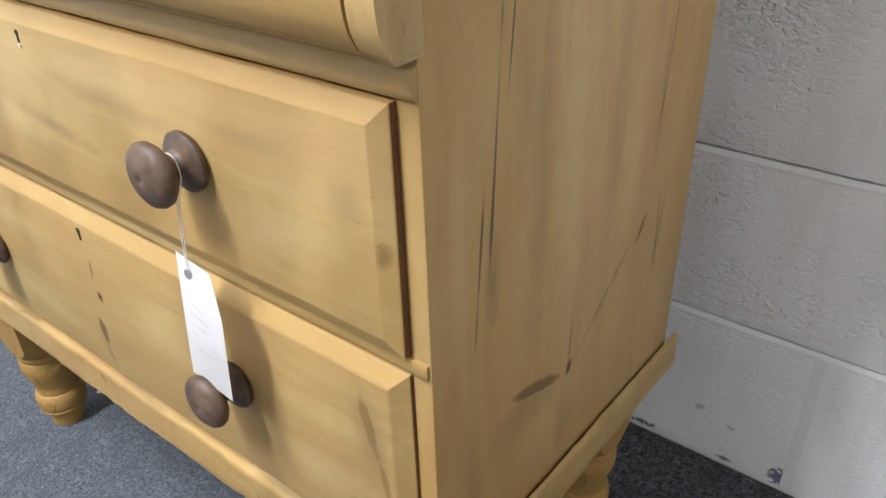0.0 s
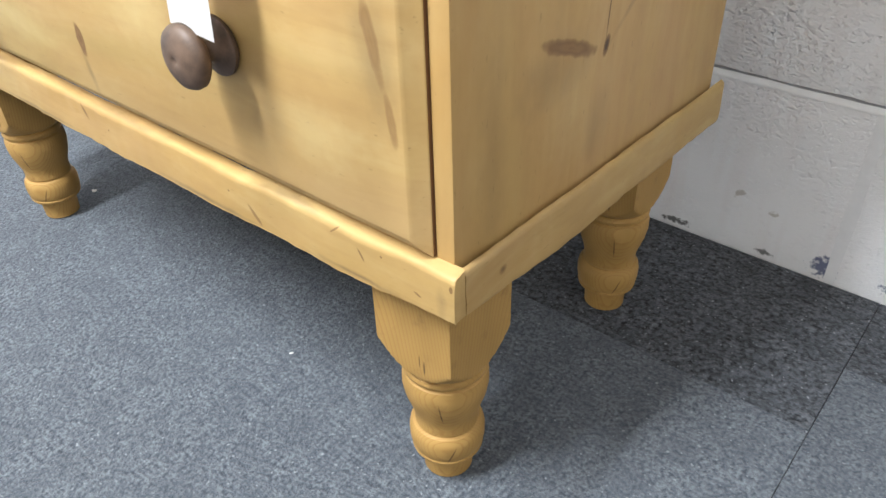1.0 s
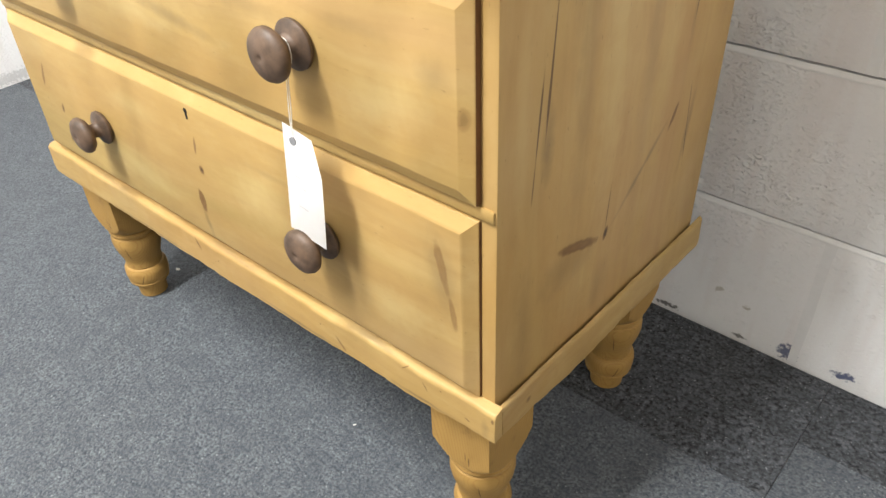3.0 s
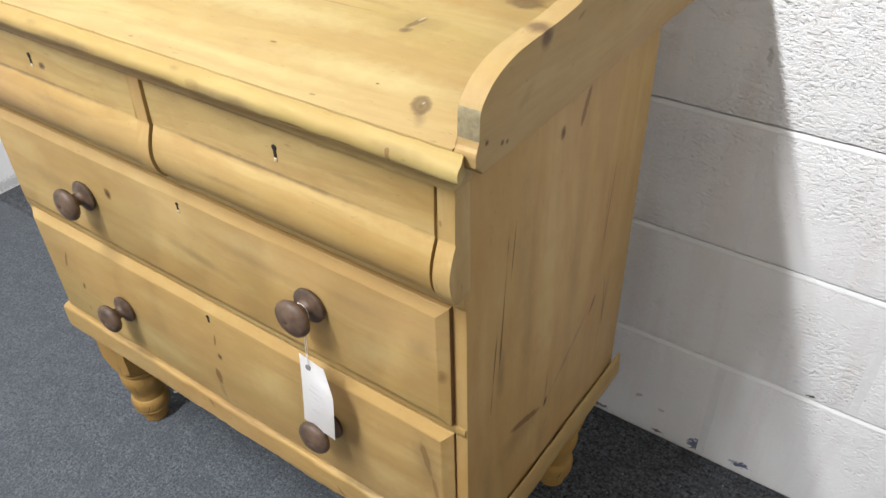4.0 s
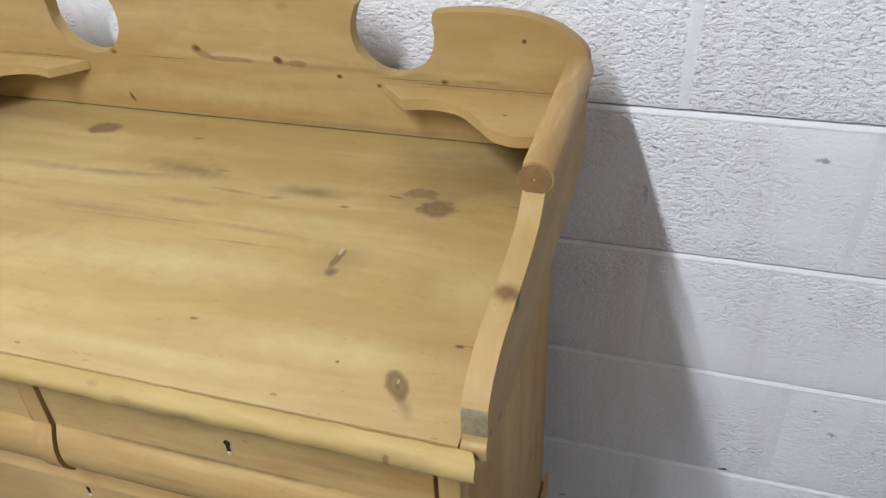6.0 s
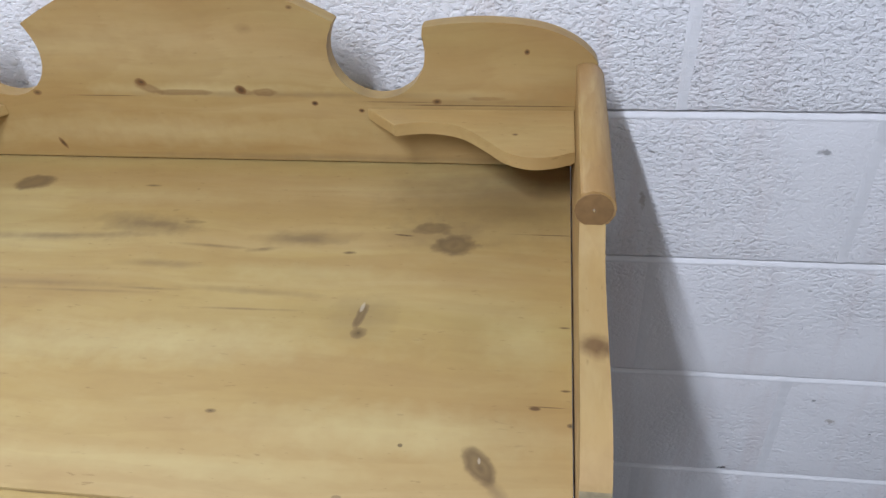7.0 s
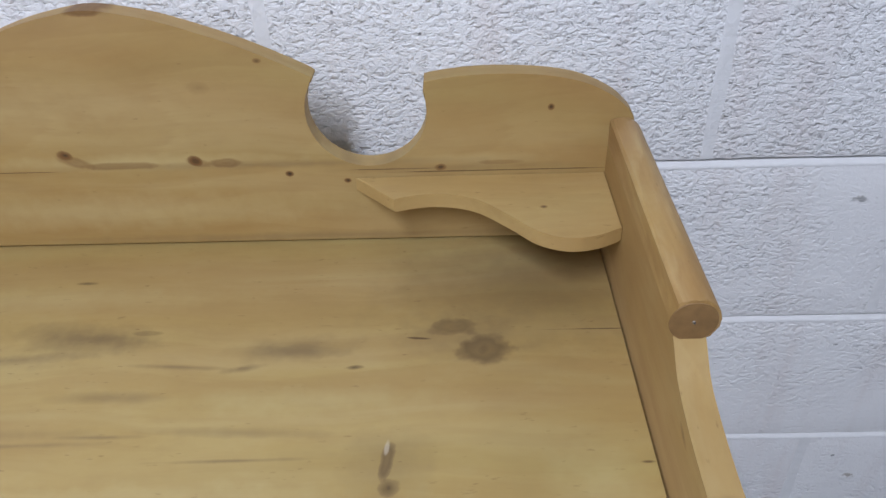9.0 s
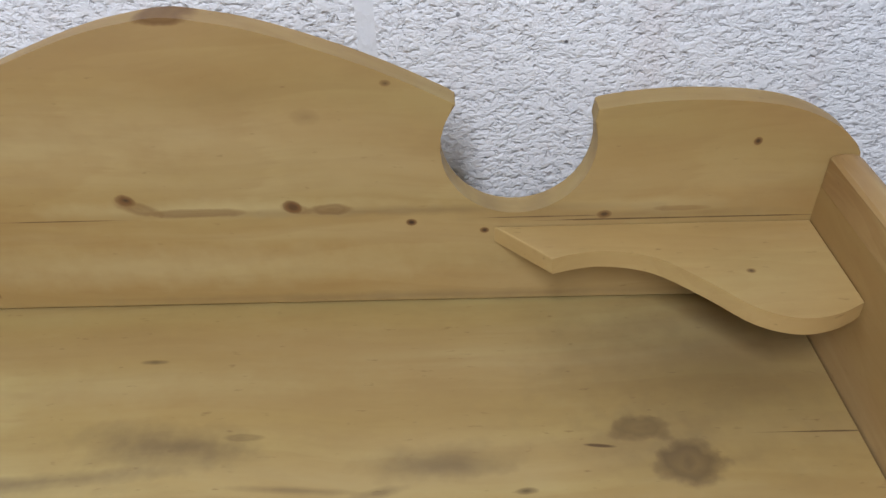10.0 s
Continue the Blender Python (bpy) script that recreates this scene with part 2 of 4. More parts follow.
def painted_block(name, marks=()):
    """Thick white masonry paint over pitted concrete block. marks: (x, z, rx, rz, turn, darkness, colour)."""
    m, t, out = mat_new(name)
    geo = add(t, "ShaderNodeNewGeometry")
    pos = geo.outputs["Position"]
    sep = add(t, "ShaderNodeSeparateXYZ")
    t.links.new(pos, sep.inputs[0])
    info = add(t, "ShaderNodeObjectInfo")
    big = noise_node(t, pos, 5.0, 3.0)
    streak = noise_node(t, scaled(t, pos, (9.0, 9.0, 0.9)), 2.0, 3.0)
    grit = noise_node(t, pos, 420.0, 2.0, 0.6)
    # thick paint bridges the lumps and leaves the hollows between them open
    lump = ramp_node(t, noise_node(t, scaled(t, pos, (0.8, 1.0, 1.15)), 195.0, 2.5, 0.55, 0.15), [(0.30, (0, 0, 0)), (0.44, (0.55,) * 3), (0.58, (0.85,) * 3), (0.74, (1,) * 3)])
    # courses differ: some faces are closed by the paint, some stay open and coarse
    high = ramp_node(t, math_node(t, "MULTIPLY", sep.outputs[2], 0.8), [(0.14, (0.50,) * 3), (0.24, (0.72,) * 3), (0.735, (0.72,) * 3), (0.745, (0.74,) * 3)])
    patchy = ramp_node(t, noise_node(t, pos, 6.0, 3.0), [(0.40, (0.30,) * 3), (0.56, (1,) * 3)])
    # the blocks past the upright joint beside the washstand are closer-faced
    patchy = math_node(t, "MULTIPLY", patchy, ramp_node(t, math_node(t, "ADD", sep.outputs[0], 0.3), [(0.42, (1,) * 3), (0.45, (0.82,) * 3)]))
    calm = math_node(t, "MULTIPLY", high, math_node(t, "MAXIMUM", patchy, ramp_node(t, math_node(t, "MULTIPLY", sep.outputs[2], 0.8), [(0.735, (0, 0, 0)), (0.745, (1,) * 3)])))
    base = ramp_node(t, big, [(0.3, (0.885, 0.88, 0.885)), (0.7, (0.925, 0.925, 0.93))])
    base = mix_node(t, ramp_node(t, streak, [(0.50, (0, 0, 0)), (0.66, (0.34,) * 3)]), base, (0.76, 0.685, 0.665))
    base = mix_node(t, math_node(t, "MULTIPLY", info.outputs["Random"], 0.10), base, (0.74, 0.73, 0.74))
    low = math_node(t, "MULTIPLY", ramp_node(t, lump, [(0.05, (0.26,) * 3), (0.30, (0, 0, 0))]), calm)
    base = mix_node(t, low, base, (0.55, 0.54, 0.55))
    wobble = math_node(t, "MULTIPLY", math_node(t, "SUBTRACT", noise_node(t, pos, 150.0, 3.0), 0.5), 2.6)
    for u, v, ru, rv, turn, dark, colour in marks:
        d = spot(t, sep.outputs[0], sep.outputs[2], wobble, u, v, ru, rv, turn)
        base = mix_node(t, ramp_node(t, d, [(0.5, (dark,) * 3), (0.95, (0, 0, 0))]), base, colour)
    t.links.new(base, out.inputs["Base Color"])
    out.inputs["Roughness"].default_value = 0.62
    pit = ramp_node(t, noise_node(t, pos, 95.0, 3.0, 0.7), [(0.66, (0, 0, 0)), (0.72, (0.55,) * 3)])
    lump = math_node(t, "SUBTRACT", lump, math_node(t, "MULTIPLY", pit, 1.6))
    height = math_node(t, "ADD", math_node(t, "MULTIPLY", lump, calm), math_node(t, "MULTIPLY", grit, 0.26))
    t.links.new(bump_node(t, height, 1.0, 0.0028), out.inputs["Normal"])
    return m


def carpet(name, dark, light, speck, coarse=1.0):
    m, t, out = mat_new(name)
    geo = add(t, "ShaderNodeNewGeometry")
    pos = geo.outputs["Position"]
    info = add(t, "ShaderNodeObjectInfo")
    tuft = noise_node(t, pos, 250.0 / coarse, 2.0, 0.6)
    tuft2 = noise_node(t, pos, 120.0 / coarse, 2.0, 0.6)
    patch = noise_node(t, pos, 26.0, 3.0)
    wear = noise_node(t, pos, 6.0, 4.0)
    k = math_node(t, "ADD", math_node(t, "MULTIPLY", tuft, 0.6), math_node(t, "MULTIPLY", tuft2, 0.4))
    base = ramp_node(t, k, [(0.385, dark), (0.50, tuple(0.5 * a + 0.5 * b for a, b in zip(dark, light))), (0.615, light)])
    base = mix_node(t, ramp_node(t, wear, [(0.45, (0, 0, 0)), (0.7, (0.25,) * 3)]), base, tuple(0.62 * v for v in light))
    base = mix_node(t, ramp_node(t, patch, [(0.38, (0.50,) * 3), (0.60, (0, 0, 0))]), base, tuple(0.8 * a + 0.2 * b for a, b in zip(dark, light)))
    base = mix_node(t, ramp_node(t, noise_node(t, pos, 190.0, 1.0), [(0.68, (0, 0, 0)), (0.75, (0.7,) * 3)]), base, speck)
    base = mix_node(t, math_node(t, "MULTIPLY", info.outputs["Random"], 0.16), base, dark)
    t.links.new(base, out.inputs["Base Color"])
    out.inputs["Roughness"].default_value = 0.95
    out.inputs["Specular IOR Level"].default_value = 0.15
    out.inputs["Sheen Weight"].default_value = 0.15
    t.links.new(bump_node(t, k, 1.0, 0.006), out.inputs["Normal"])
    return m


BLUE, SOOT, GREY_BROWN = (0.03, 0.05, 0.16), (0.04, 0.035, 0.03), (0.38, 0.33, 0.27)
paint_north = painted_block("white_masonry_paint", [
    (0.134, 0.020, 0.017, 0.018, 0, 0.85, BLUE), (0.218, 0.022, 0.020, 0.009, 8, 0.9, BLUE), (0.06, 0.010, 0.012, 0.005, 0, 0.8, SOOT),
    (0.290, 0.252, 0.009, 0.0035, 12, 0.95, SOOT), (0.435, 0.384, 0.009, 0.005, 0, 0.7, GREY_BROWN), (0.314, 0.873, 0.013, 0.004, -5, 0.55, SOOT),
    # the upright mark at x 0.100 puts a dent's shade into the colour
    (0.100, 0.795, 0.005, 0.016, 12, 0.45, GREY_BROWN), (-0.065, 0.010, 0.025, 0.006, 0, 0.85, SOOT), (0.40, 0.43, 0.004, 0.003, 0, 0.6, SOOT),
    (0.012, 0.085, 0.010, 0.005, 30, 0.6, GREY_BROWN), (0.06, 0.07, 0.007, 0.005, 0, 0.6, GREY_BROWN),
    (-0.171, 1.076, 0.0025, 0.002, 0, 0.8, SOOT), (-0.255, 1.10, 0.002, 0.002, 0, 0.7, SOOT), (0.345, 0.650, 0.004, 0.002, 0, 0.6, SOOT), (0.50, 0.36, 0.003, 0.002, 0, 0.7, SOOT),
])
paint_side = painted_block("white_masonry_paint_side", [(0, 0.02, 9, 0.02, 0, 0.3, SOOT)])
paint_mortar = plain("painted_mortar", (0.845, 0.845, 0.85), 0.6, grain=0.03, scale=55.0, bump=0.7, distance=0.003)
carpet_light = carpet("blue_grey_carpet", (0.038, 0.044, 0.056), (0.158, 0.174, 0.190), (0.29, 0.31, 0.32), 1.0)
carpet_dark = carpet("dark_grey_carpet", (0.006, 0.007, 0.009), (0.122, 0.131, 0.146), (0.30, 0.31, 0.33), 1.4)
backing = plain("carpet_backing", (0.03, 0.03, 0.035), 0.9)
plaster = plain("grey_plaster", (0.55, 0.54, 0.52), 0.8, grain=0.06, scale=8.0)
tube_glass, tt, to = mat_new("lit_tube")
to.inputs["Emission Color"].default_value, to.inputs["Emission Strength"].default_value = (1.0, 0.96, 0.9, 1), 6.0
enamel = plain("white_enamel", (0.8, 0.8, 0.8), 0.35, grain=0.02)

GREY_KNOT = (0.094, 0.060, 0.030)
top_pine = pine("pine_top", 0, (0, 1), lines=11.0, seed=1.3, tone=1.0, contrast=0.85, tint=(0.94, 1.0, 1.0), knot_colour=GREY_KNOT, knots=[
    (-0.068, 0.031, 0.0115, 0.024, 30, 0.80), (-0.117, 0.298, 0.027, 0.019, 10, 0.72), (-0.143, 0.327, 0.024, 0.013, 0, 0.55), (-0.635, 0.398, 0.027, 0.019, 0, 0.78),
    (-0.190, 0.187, 0.006, 0.020, -8, 0.75), (-0.187, 0.165, 0.009, 0.009, 0, 0.6), (-0.222, 0.281, 0.009, 0.0030, 4, 0.55), 
    (-0.484, 0.397, 0.012, 0.003, 0, 0.5), (-0.286, 0.067, 0.006, 0.003, 0, 0.6), (-0.129, 0.046, 0.002, 0.0018, 0, 0.95), (-0.404, 0.326, 0.018, 0.0035, 0, 0.35),
    (-0.79, 0.17, 0.014, 0.005, 0, 0.5), (-0.166, -0.003, 0.004, 0.002, 0, 0.6), (-0.43, -0.003, 0.004, 0.002, 0, 0.6), (-0.003, 0.075, 0.004, 0.003, 0, 0.8)],
    # the broad patches at x -0.08 and -0.86 paint shade below the corner shelves
    stains_and_shade=[(-0.455, 0.320, 0.075, 0.024, -4, 0.62), (-0.275, 0.303, 0.065, 0.018, 4, 0.50), (-0.60, 0.290, 0.14, 0.010, 0, 0.35), (-0.412, 0.252, 0.055, 0.008, 0, 0.42), (-0.08, 0.375, 0.15, 0.085, 0, 0.38),
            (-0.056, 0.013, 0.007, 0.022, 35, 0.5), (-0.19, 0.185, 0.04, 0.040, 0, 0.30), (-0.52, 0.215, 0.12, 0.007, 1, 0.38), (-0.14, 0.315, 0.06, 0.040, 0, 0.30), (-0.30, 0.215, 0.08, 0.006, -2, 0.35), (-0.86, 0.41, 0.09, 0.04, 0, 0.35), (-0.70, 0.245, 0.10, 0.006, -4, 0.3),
            (-0.365, 0.2845, 0.050, 0.0034, -4, 0.55), (-0.312, 0.2815, 0.024, 0.0046, 12, 0.6), (-0.268, 0.300, 0.045, 0.0090, -3, 0.45), (-0.52, 0.295, 0.09, 0.0075, 4, 0.55), (-0.44, 0.3185, 0.045, 0.0085, -3, 0.45),
            (-0.30, 0.1895, 0.065, 0.0022, 1, 0.55), (-0.405, 0.2125, 0.040, 0.0026, 0, 0.5), (-0.47, 0.2055, 0.09, 0.0030, 1, 0.4)],
    chips=[(-0.1905, 0.199, 0.0022, 0.0085, -5, 0.5), (-0.0690, 0.037, 0.0014, 0.0036, 5, 0.45)],
    pale=[(-0.42, 0.135, 0.30, 0.035, 3, 0.41), (-0.14, 0.060, 0.16, 0.030, 0, 0.39), (-0.62, 0.050, 0.25, 0.022, 0, 0.28), (-0.25, 0.245, 0.14, 0.018, 0, 0.28), (-0.70, 0.205, 0.14, 0.02, 0, 0.28), (-0.04, 0.16, 0.05, 0.05, 0, 0.28), (-0.50, 0.375, 0.22, 0.022, 0, 0.22), (-0.30, 0.015, 0.20, 0.014, 0, 0.28)],
    cracks=[(-0.04, 0.322, 0.05, 0.0007, 0), (-0.015, 0.092, 0.02, 0.0008, 0), (-0.008, 0.184, 0.009, 0.0022, 0), (-0.007, 0.110, 0.007, 0.0020, 0), (-0.030, 0.090, 0.005, 0.0024, 0), (-0.172, 0.314, 0.010, 0.0014, -6)])
nose_pine = pine("pine_nosing", 0, (0, 1), lines=20.0, seed=2.2, tone=0.99, rough=0.62, tint=(0.97, 1.05, 1.03), contrast=0.8, knots=[(-0.055, -0.0345, 0.0030, 0.0015, 0, 0.8), (-0.30, -0.034, 0.012, 0.002, 0, 0.3)],
    stains_and_shade=[(-0.70, -0.0175, 0.14, 0.0022, 0, 0.75), (-0.42, -0.0170, 0.13, 0.0020, 0, 0.6), (-0.15, -0.0175, 0.15, 0.0022, 0, 0.75), (-0.05, -0.0330, 0.05, 0.004, 0, 0.35), (-0.50, -0.0350, 0.06, 0.0025, 0, 0.6), (-0.24, -0.0352, 0.09, 0.0022, 0, 0.6), (-0.75, -0.0352, 0.10, 0.0022, 0, 0.6), (-0.33, -0.028, 0.010, 0.004, 0, 0.4), (-0.58, -0.030, 0.014, 0.004, 0, 0.4)])
side_pine = pine("pine_side", 2, (1, 2), lines=8.0, seed=5.1, tone=1.0, contrast=0.85, tint=(1.03, 0.972, 0.95),
    pale=[(0.19, 0.60, 0.035, 0.22, 0, 0.38), (0.30, 0.58, 0.02, 0.16, 0, 0.24), (0.045, 0.60, 0.012, 0.16, 0, 0.20), (0.16, 0.36, 0.05, 0.06, 0, 0.24)],
    knots=[(0.332, 0.484, 0.0045, 0.017, -32, 0.95), (0.204, 0.400, 0.0045, 0.009, -20, 0.9), (0.150, 0.414, 0.043, 0.0075, -20, 0.85), (0.197, 0.824, 0.006, 0.010, 0, 0.75), (0.248, 0.834, 0.006, 0.026, -22, 0.75)],
    stains_and_shade=[(0.268, 0.445, 0.0048, 0.085, -52, 0.62), (0.375, 0.45, 0.007, 0.06, -8, 0.45), (0.082, 0.56, 0.012, 0.05, 0, 0.5), (0.2, 0.33, 0.02, 0.05, 0, 0.25), (0.14, 0.62, 0.02, 0.25, 0, 0.24), (0.26, 0.60, 0.02, 0.3, 0, 0.2),
            (0.055, 0.35, 0.02, 0.12, 0, 0.22), (0.13, 0.40, 0.06, 0.03, 0, 0.3), (0.12, 0.70, 0.016, 0.12, 0, 0.22), (0.345, 0.64, 0.006, 0.10, 0, 0.3)],
    cracks=[(0.083, 0.642, 0.0019, 0.115, -4), (0.0665, 0.576, 0.0016, 0.065, -5), (0.101, 0.725, 0.0012, 0.05, -6), (0.204, 0.432, 0.0013, 0.032, -4), (0.373, 0.46, 0.0013, 0.055, 6), (0.352, 0.65, 0.0011, 0.07, -5)])
left_pine = pine("pine_side_plain", 2, lines=15.0, seed=6.4, tone=0.92)
frame_pine = pine("pine_frame", 2, (0, 2), lines=24.0, seed=3.7, tone=1.0, knots=[(-0.019, 0.828, 0.002, 0.004, 0, 0.6), (-0.018, 0.764, 0.002, 0.004, 0, 0.15)], cracks=[(-0.0215, 0.722, 0.0006, 0.010, 0)], stains_and_shade=[(-0.02, 0.742, 0.02, 0.004, 0, 0.6), (-0.02, 0.527, 0.02, 0.004, 0, 0.4)])
# thin soft dark lines run along the rails' edges and the cove's foot
rail_pine = pine("pine_rail", 0, (0, 2), lines=24.0, seed=4.4, tone=0.96, cracks=[(-0.430, 0.7335, 0.030, 0.0014, -2), (-0.12, 0.7340, 0.05, 0.0010, 0), (-0.74, 0.7340, 0.05, 0.0010, 0)], stains_and_shade=[(-0.25, 0.7335, 0.20, 0.0025, 0, 0.7), (-0.68, 0.7335, 0.20, 0.0025, 0, 0.7), (-0.45, 0.520, 0.4, 0.002, 0, 0.5), (-0.3, 0.875, 0.3, 0.006, 0, 0.35), (-0.7, 0.875, 0.2, 0.006, 0, 0.35), (-0.28, 0.8685, 0.30, 0.0026, 0, 0.8), (-0.70, 0.8685, 0.20, 0.0026, 0, 0.8)])
base_pine = pine("pine_base", 0, (0, 2), lines=13.0, seed=7.7, tone=1.03, knots=[
    (-0.225, 0.260, 0.003, 0.013, 35, 0.7), (-0.093, 0.277, 0.0012, 0.007, 25, 0.95), (-0.036, 0.266, 0.0045, 0.0014, -20, 0.9), (-0.257, 0.274, 0.0015, 0.0015, 0, 0.95),
    (-0.071, 0.285, 0.0016, 0.0016, 0, 0.9), (-0.120, 0.290, 0.007, 0.0010, 40, 0.9), (-0.50, 0.28, 0.003, 0.012, 35, 0.5), (-0.003, 0.287, 0.002, 0.004, 0, 0.95), (-0.457, 0.270, 0.0015, 0.0015, 0, 0.9)],
    stains_and_shade=[(-0.30, 0.2500, 0.09, 0.0035, 0, 0.7), (-0.62, 0.2480, 0.12, 0.003, 0, 0.6), (-0.10, 0.2535, 0.05, 0.0030, 0, 0.7), (-0.012, 0.270, 0.006, 0.016, 0, 0.35), (-0.17, 0.294, 0.05, 0.0022, 0, 0.5), (-0.42, 0.292, 0.08, 0.0020, 0, 0.45), (-0.72, 0.292, 0.08, 0.002, 0, 0.45)])
base_side_pine = pine("pine_base_side", 1, (1, 2), lines=16.0, seed=8.8, tone=0.95, knots=[(0.012, 0.285, 0.0015, 0.006, 0, 0.9), (0.06, 0.27, 0.006, 0.005, 0, 0.5)])


def ringed_pine(name, dark, light):
    """Turned pine: growth rings about a pith beside the blank, so that the turning cuts them into contours."""
    m, t, out = mat_new(name)
    tex = add(t, "ShaderNodeTexCoord")
    info = add(t, "ShaderNodeObjectInfo")
    pos = tex.outputs["Object"]
    sep = add(t, "ShaderNodeSeparateXYZ")
    bend = add(t, "ShaderNodeTexNoise")
    bend.inputs["Scale"].default_value = 9.0
    t.links.new(scaled(t, pos, (1, 1, 0.35)), bend.inputs["Vector"])
    t.links.new(pos, sep.inputs[0])
    off = math_node(t, "MULTIPLY_ADD", info.outputs["Random"], 0.05, 0.055)
    dx = math_node(t, "ADD", sep.outputs[0], off)
    dy = math_node(t, "SUBTRACT", sep.outputs[1], 0.085)
    tilt = math_node(t, "MULTIPLY", sep.outputs[2], 0.10)
    r = math_node(t, "SQRT", math_node(t, "ADD", math_node(t, "MULTIPLY", dx, dx), math_node(t, "MULTIPLY", dy, dy)))
    r = math_node(t, "ADD", math_node(t, "ADD", r, tilt), math_node(t, "MULTIPLY", bend.outputs["Fac"], 0.012))
    saw = math_node(t, "FRACT", math_node(t, "MULTIPLY", r, 400.0))
    lines = ramp_node(t, saw, [(0.0, (0, 0, 0)), (0.55, (0.18,) * 3), (0.86, (0.85,) * 3), (0.97, (0,) * 3)])
    cloud = noise_node(t, scaled(t, pos, (1, 1, 0.4)), 22.0, 3.0)
    base = ramp_node(t, cloud, [(0.32, tuple(0.82 * v for v in light)), (0.65, light)])
    base = mix_node(t, math_node(t, "MULTIPLY", lines, 0.40), base, dark)
    grime = noise_node(t, pos, 45.0, 4.0)
    base = mix_node(t, ramp_node(t, grime, [(0.58, (0, 0, 0)), (0.74, (0.45,) * 3)]), base, (0.16, 0.085, 0.03))
    crack = math_node(t, "MULTIPLY", math_node(t, "SUBTRACT", noise_node(t, pos, 22.0, 2.0), 0.5), 2.0)
    # shakes run down the corner of the blank
    across = math_node(t, "ADD", math_node(t, "MULTIPLY", sep.outputs[0], 0.8), math_node(t, "MULTIPLY", sep.outputs[1], 0.6))
    for u, v, ru, rv, turn in ((-0.0150, 0.166, 0.0012, 0.012, 0), (-0.003, 0.106, 0.0010, 0.020, 6), (0.0055, 0.046, 0.0010, 0.013, -22), (-0.019, 0.172, 0.0007, 0.010, 0)):
        d = spot(t, across, sep.outputs[2], crack, u, v, ru, rv, turn)
        base = mix_node(t, ramp_node(t, d, [(0.45, (0.85,) * 3), (0.95, (0, 0, 0))]), base, (0.07, 0.035, 0.014))
    t.links.new(base, out.inputs["Base Color"])
    out.inputs["Roughness"].default_value = 0.62
    out.inputs["Specular IOR Level"].default_value = 0.3
    t.links.new(bump_node(t, lines, 0.25, 0.0008), out.inputs["Normal"])
    return m


leg_pine = ringed_pine("pine_leg", (0.23, 0.100, 0.023), (0.40, 0.240, 0.068))
# thin soft dark lines follow the crease and the foot of the bow
upper_drawer_pine = pine("pine_upper_drawer", 0, (0, 2), lines=14.0, seed=10.2, tone=0.95, contrast=1.25, tint=(1.0, 0.985, 0.94), knots=[(-0.632, 0.832, 0.008, 0.005, 20, 0.85)], stains_and_shade=[(-0.25, 0.8100, 0.24, 0.0032, 0, 0.8), (-0.68, 0.8100, 0.24, 0.0032, 0, 0.8), (-0.20, 0.7440, 0.20, 0.0030, 0, 0.75), (-0.66, 0.7440, 0.20, 0.0030, 0, 0.75), (-0.30, 0.778, 0.08, 0.004, 0, 0.35), (-0.12, 0.838, 0.06, 0.005, 0, 0.3), (-0.60, 0.790, 0.09, 0.005, 0, 0.35)])
middle_drawer_pine = pine("pine_middle_drawer", 0, (0, 2), pale=[(-0.12, 0.60, 0.07, 0.03, 10, 0.30), (-0.33, 0.67, 0.10, 0.018, 0, 0.27), (-0.50, 0.60, 0.10, 0.02, 0, 0.24), (-0.80, 0.66, 0.06, 0.03, 0, 0.24)], lines=9.0, seed=11.9, tone=1.0, contrast=0.9, knot_colour=(0.130, 0.056, 0.019), knots=[
    (-0.601, 0.645, 0.009, 0.010, 0, 0.9), (-0.034, 0.612, 0.006, 0.012, 0, 0.3)], stains_and_shade=[(-0.063, 0.640, 0.022, 0.020, 0, 0.3), (-0.42, 0.608, 0.10, 0.010, -8, 0.35), (-0.30, 0.65, 0.12, 0.012, -4, 0.25), (-0.15, 0.66, 0.05, 0.01, 0, 0.22), (-0.75, 0.62, 0.08, 0.02, 0, 0.25)])
lower_drawer_pine = pine("pine_lower_drawer", 0, (0, 2), pale=[(-0.33, 0.42, 0.06, 0.05, 10, 0.30), (-0.13, 0.37, 0.06, 0.03, 0, 0.30), (-0.60, 0.36, 0.10, 0.03, 0, 0.30), (-0.58, 0.46, 0.08, 0.02, 0, 0.24)], lines=9.0, seed=13.3, tone=1.0, contrast=0.9, knot_colour=(0.130, 0.056, 0.019), knots=[
    (-0.456, 0.368, 0.007, 0.020, 4, 0.9), (-0.439, 0.418, 0.006, 0.007, 0, 0.9), (-0.441, 0.450, 0.0025, 0.014, -12, 0.8), (-0.062, 0.455, 0.006, 0.036, 12, 0.50),
    (-0.050, 0.405, 0.005, 0.022, 8, 0.45), (-0.815, 0.438, 0.0035, 0.022, -25, 0.75), (-0.787, 0.392, 0.004, 0.009, -20, 0.8), (-0.795, 0.34, 0.003, 0.006, 0, 0.5)],
    stains_and_shade=[(-0.06, 0.44, 0.022, 0.06, 10, 0.4), (-0.455, 0.335, 0.006, 0.03, 12, 0.5), (-0.18, 0.36, 0.03, 0.05, 0, 0.25), (-0.30, 0.46, 0.06, 0.006, 0, 0.2)])
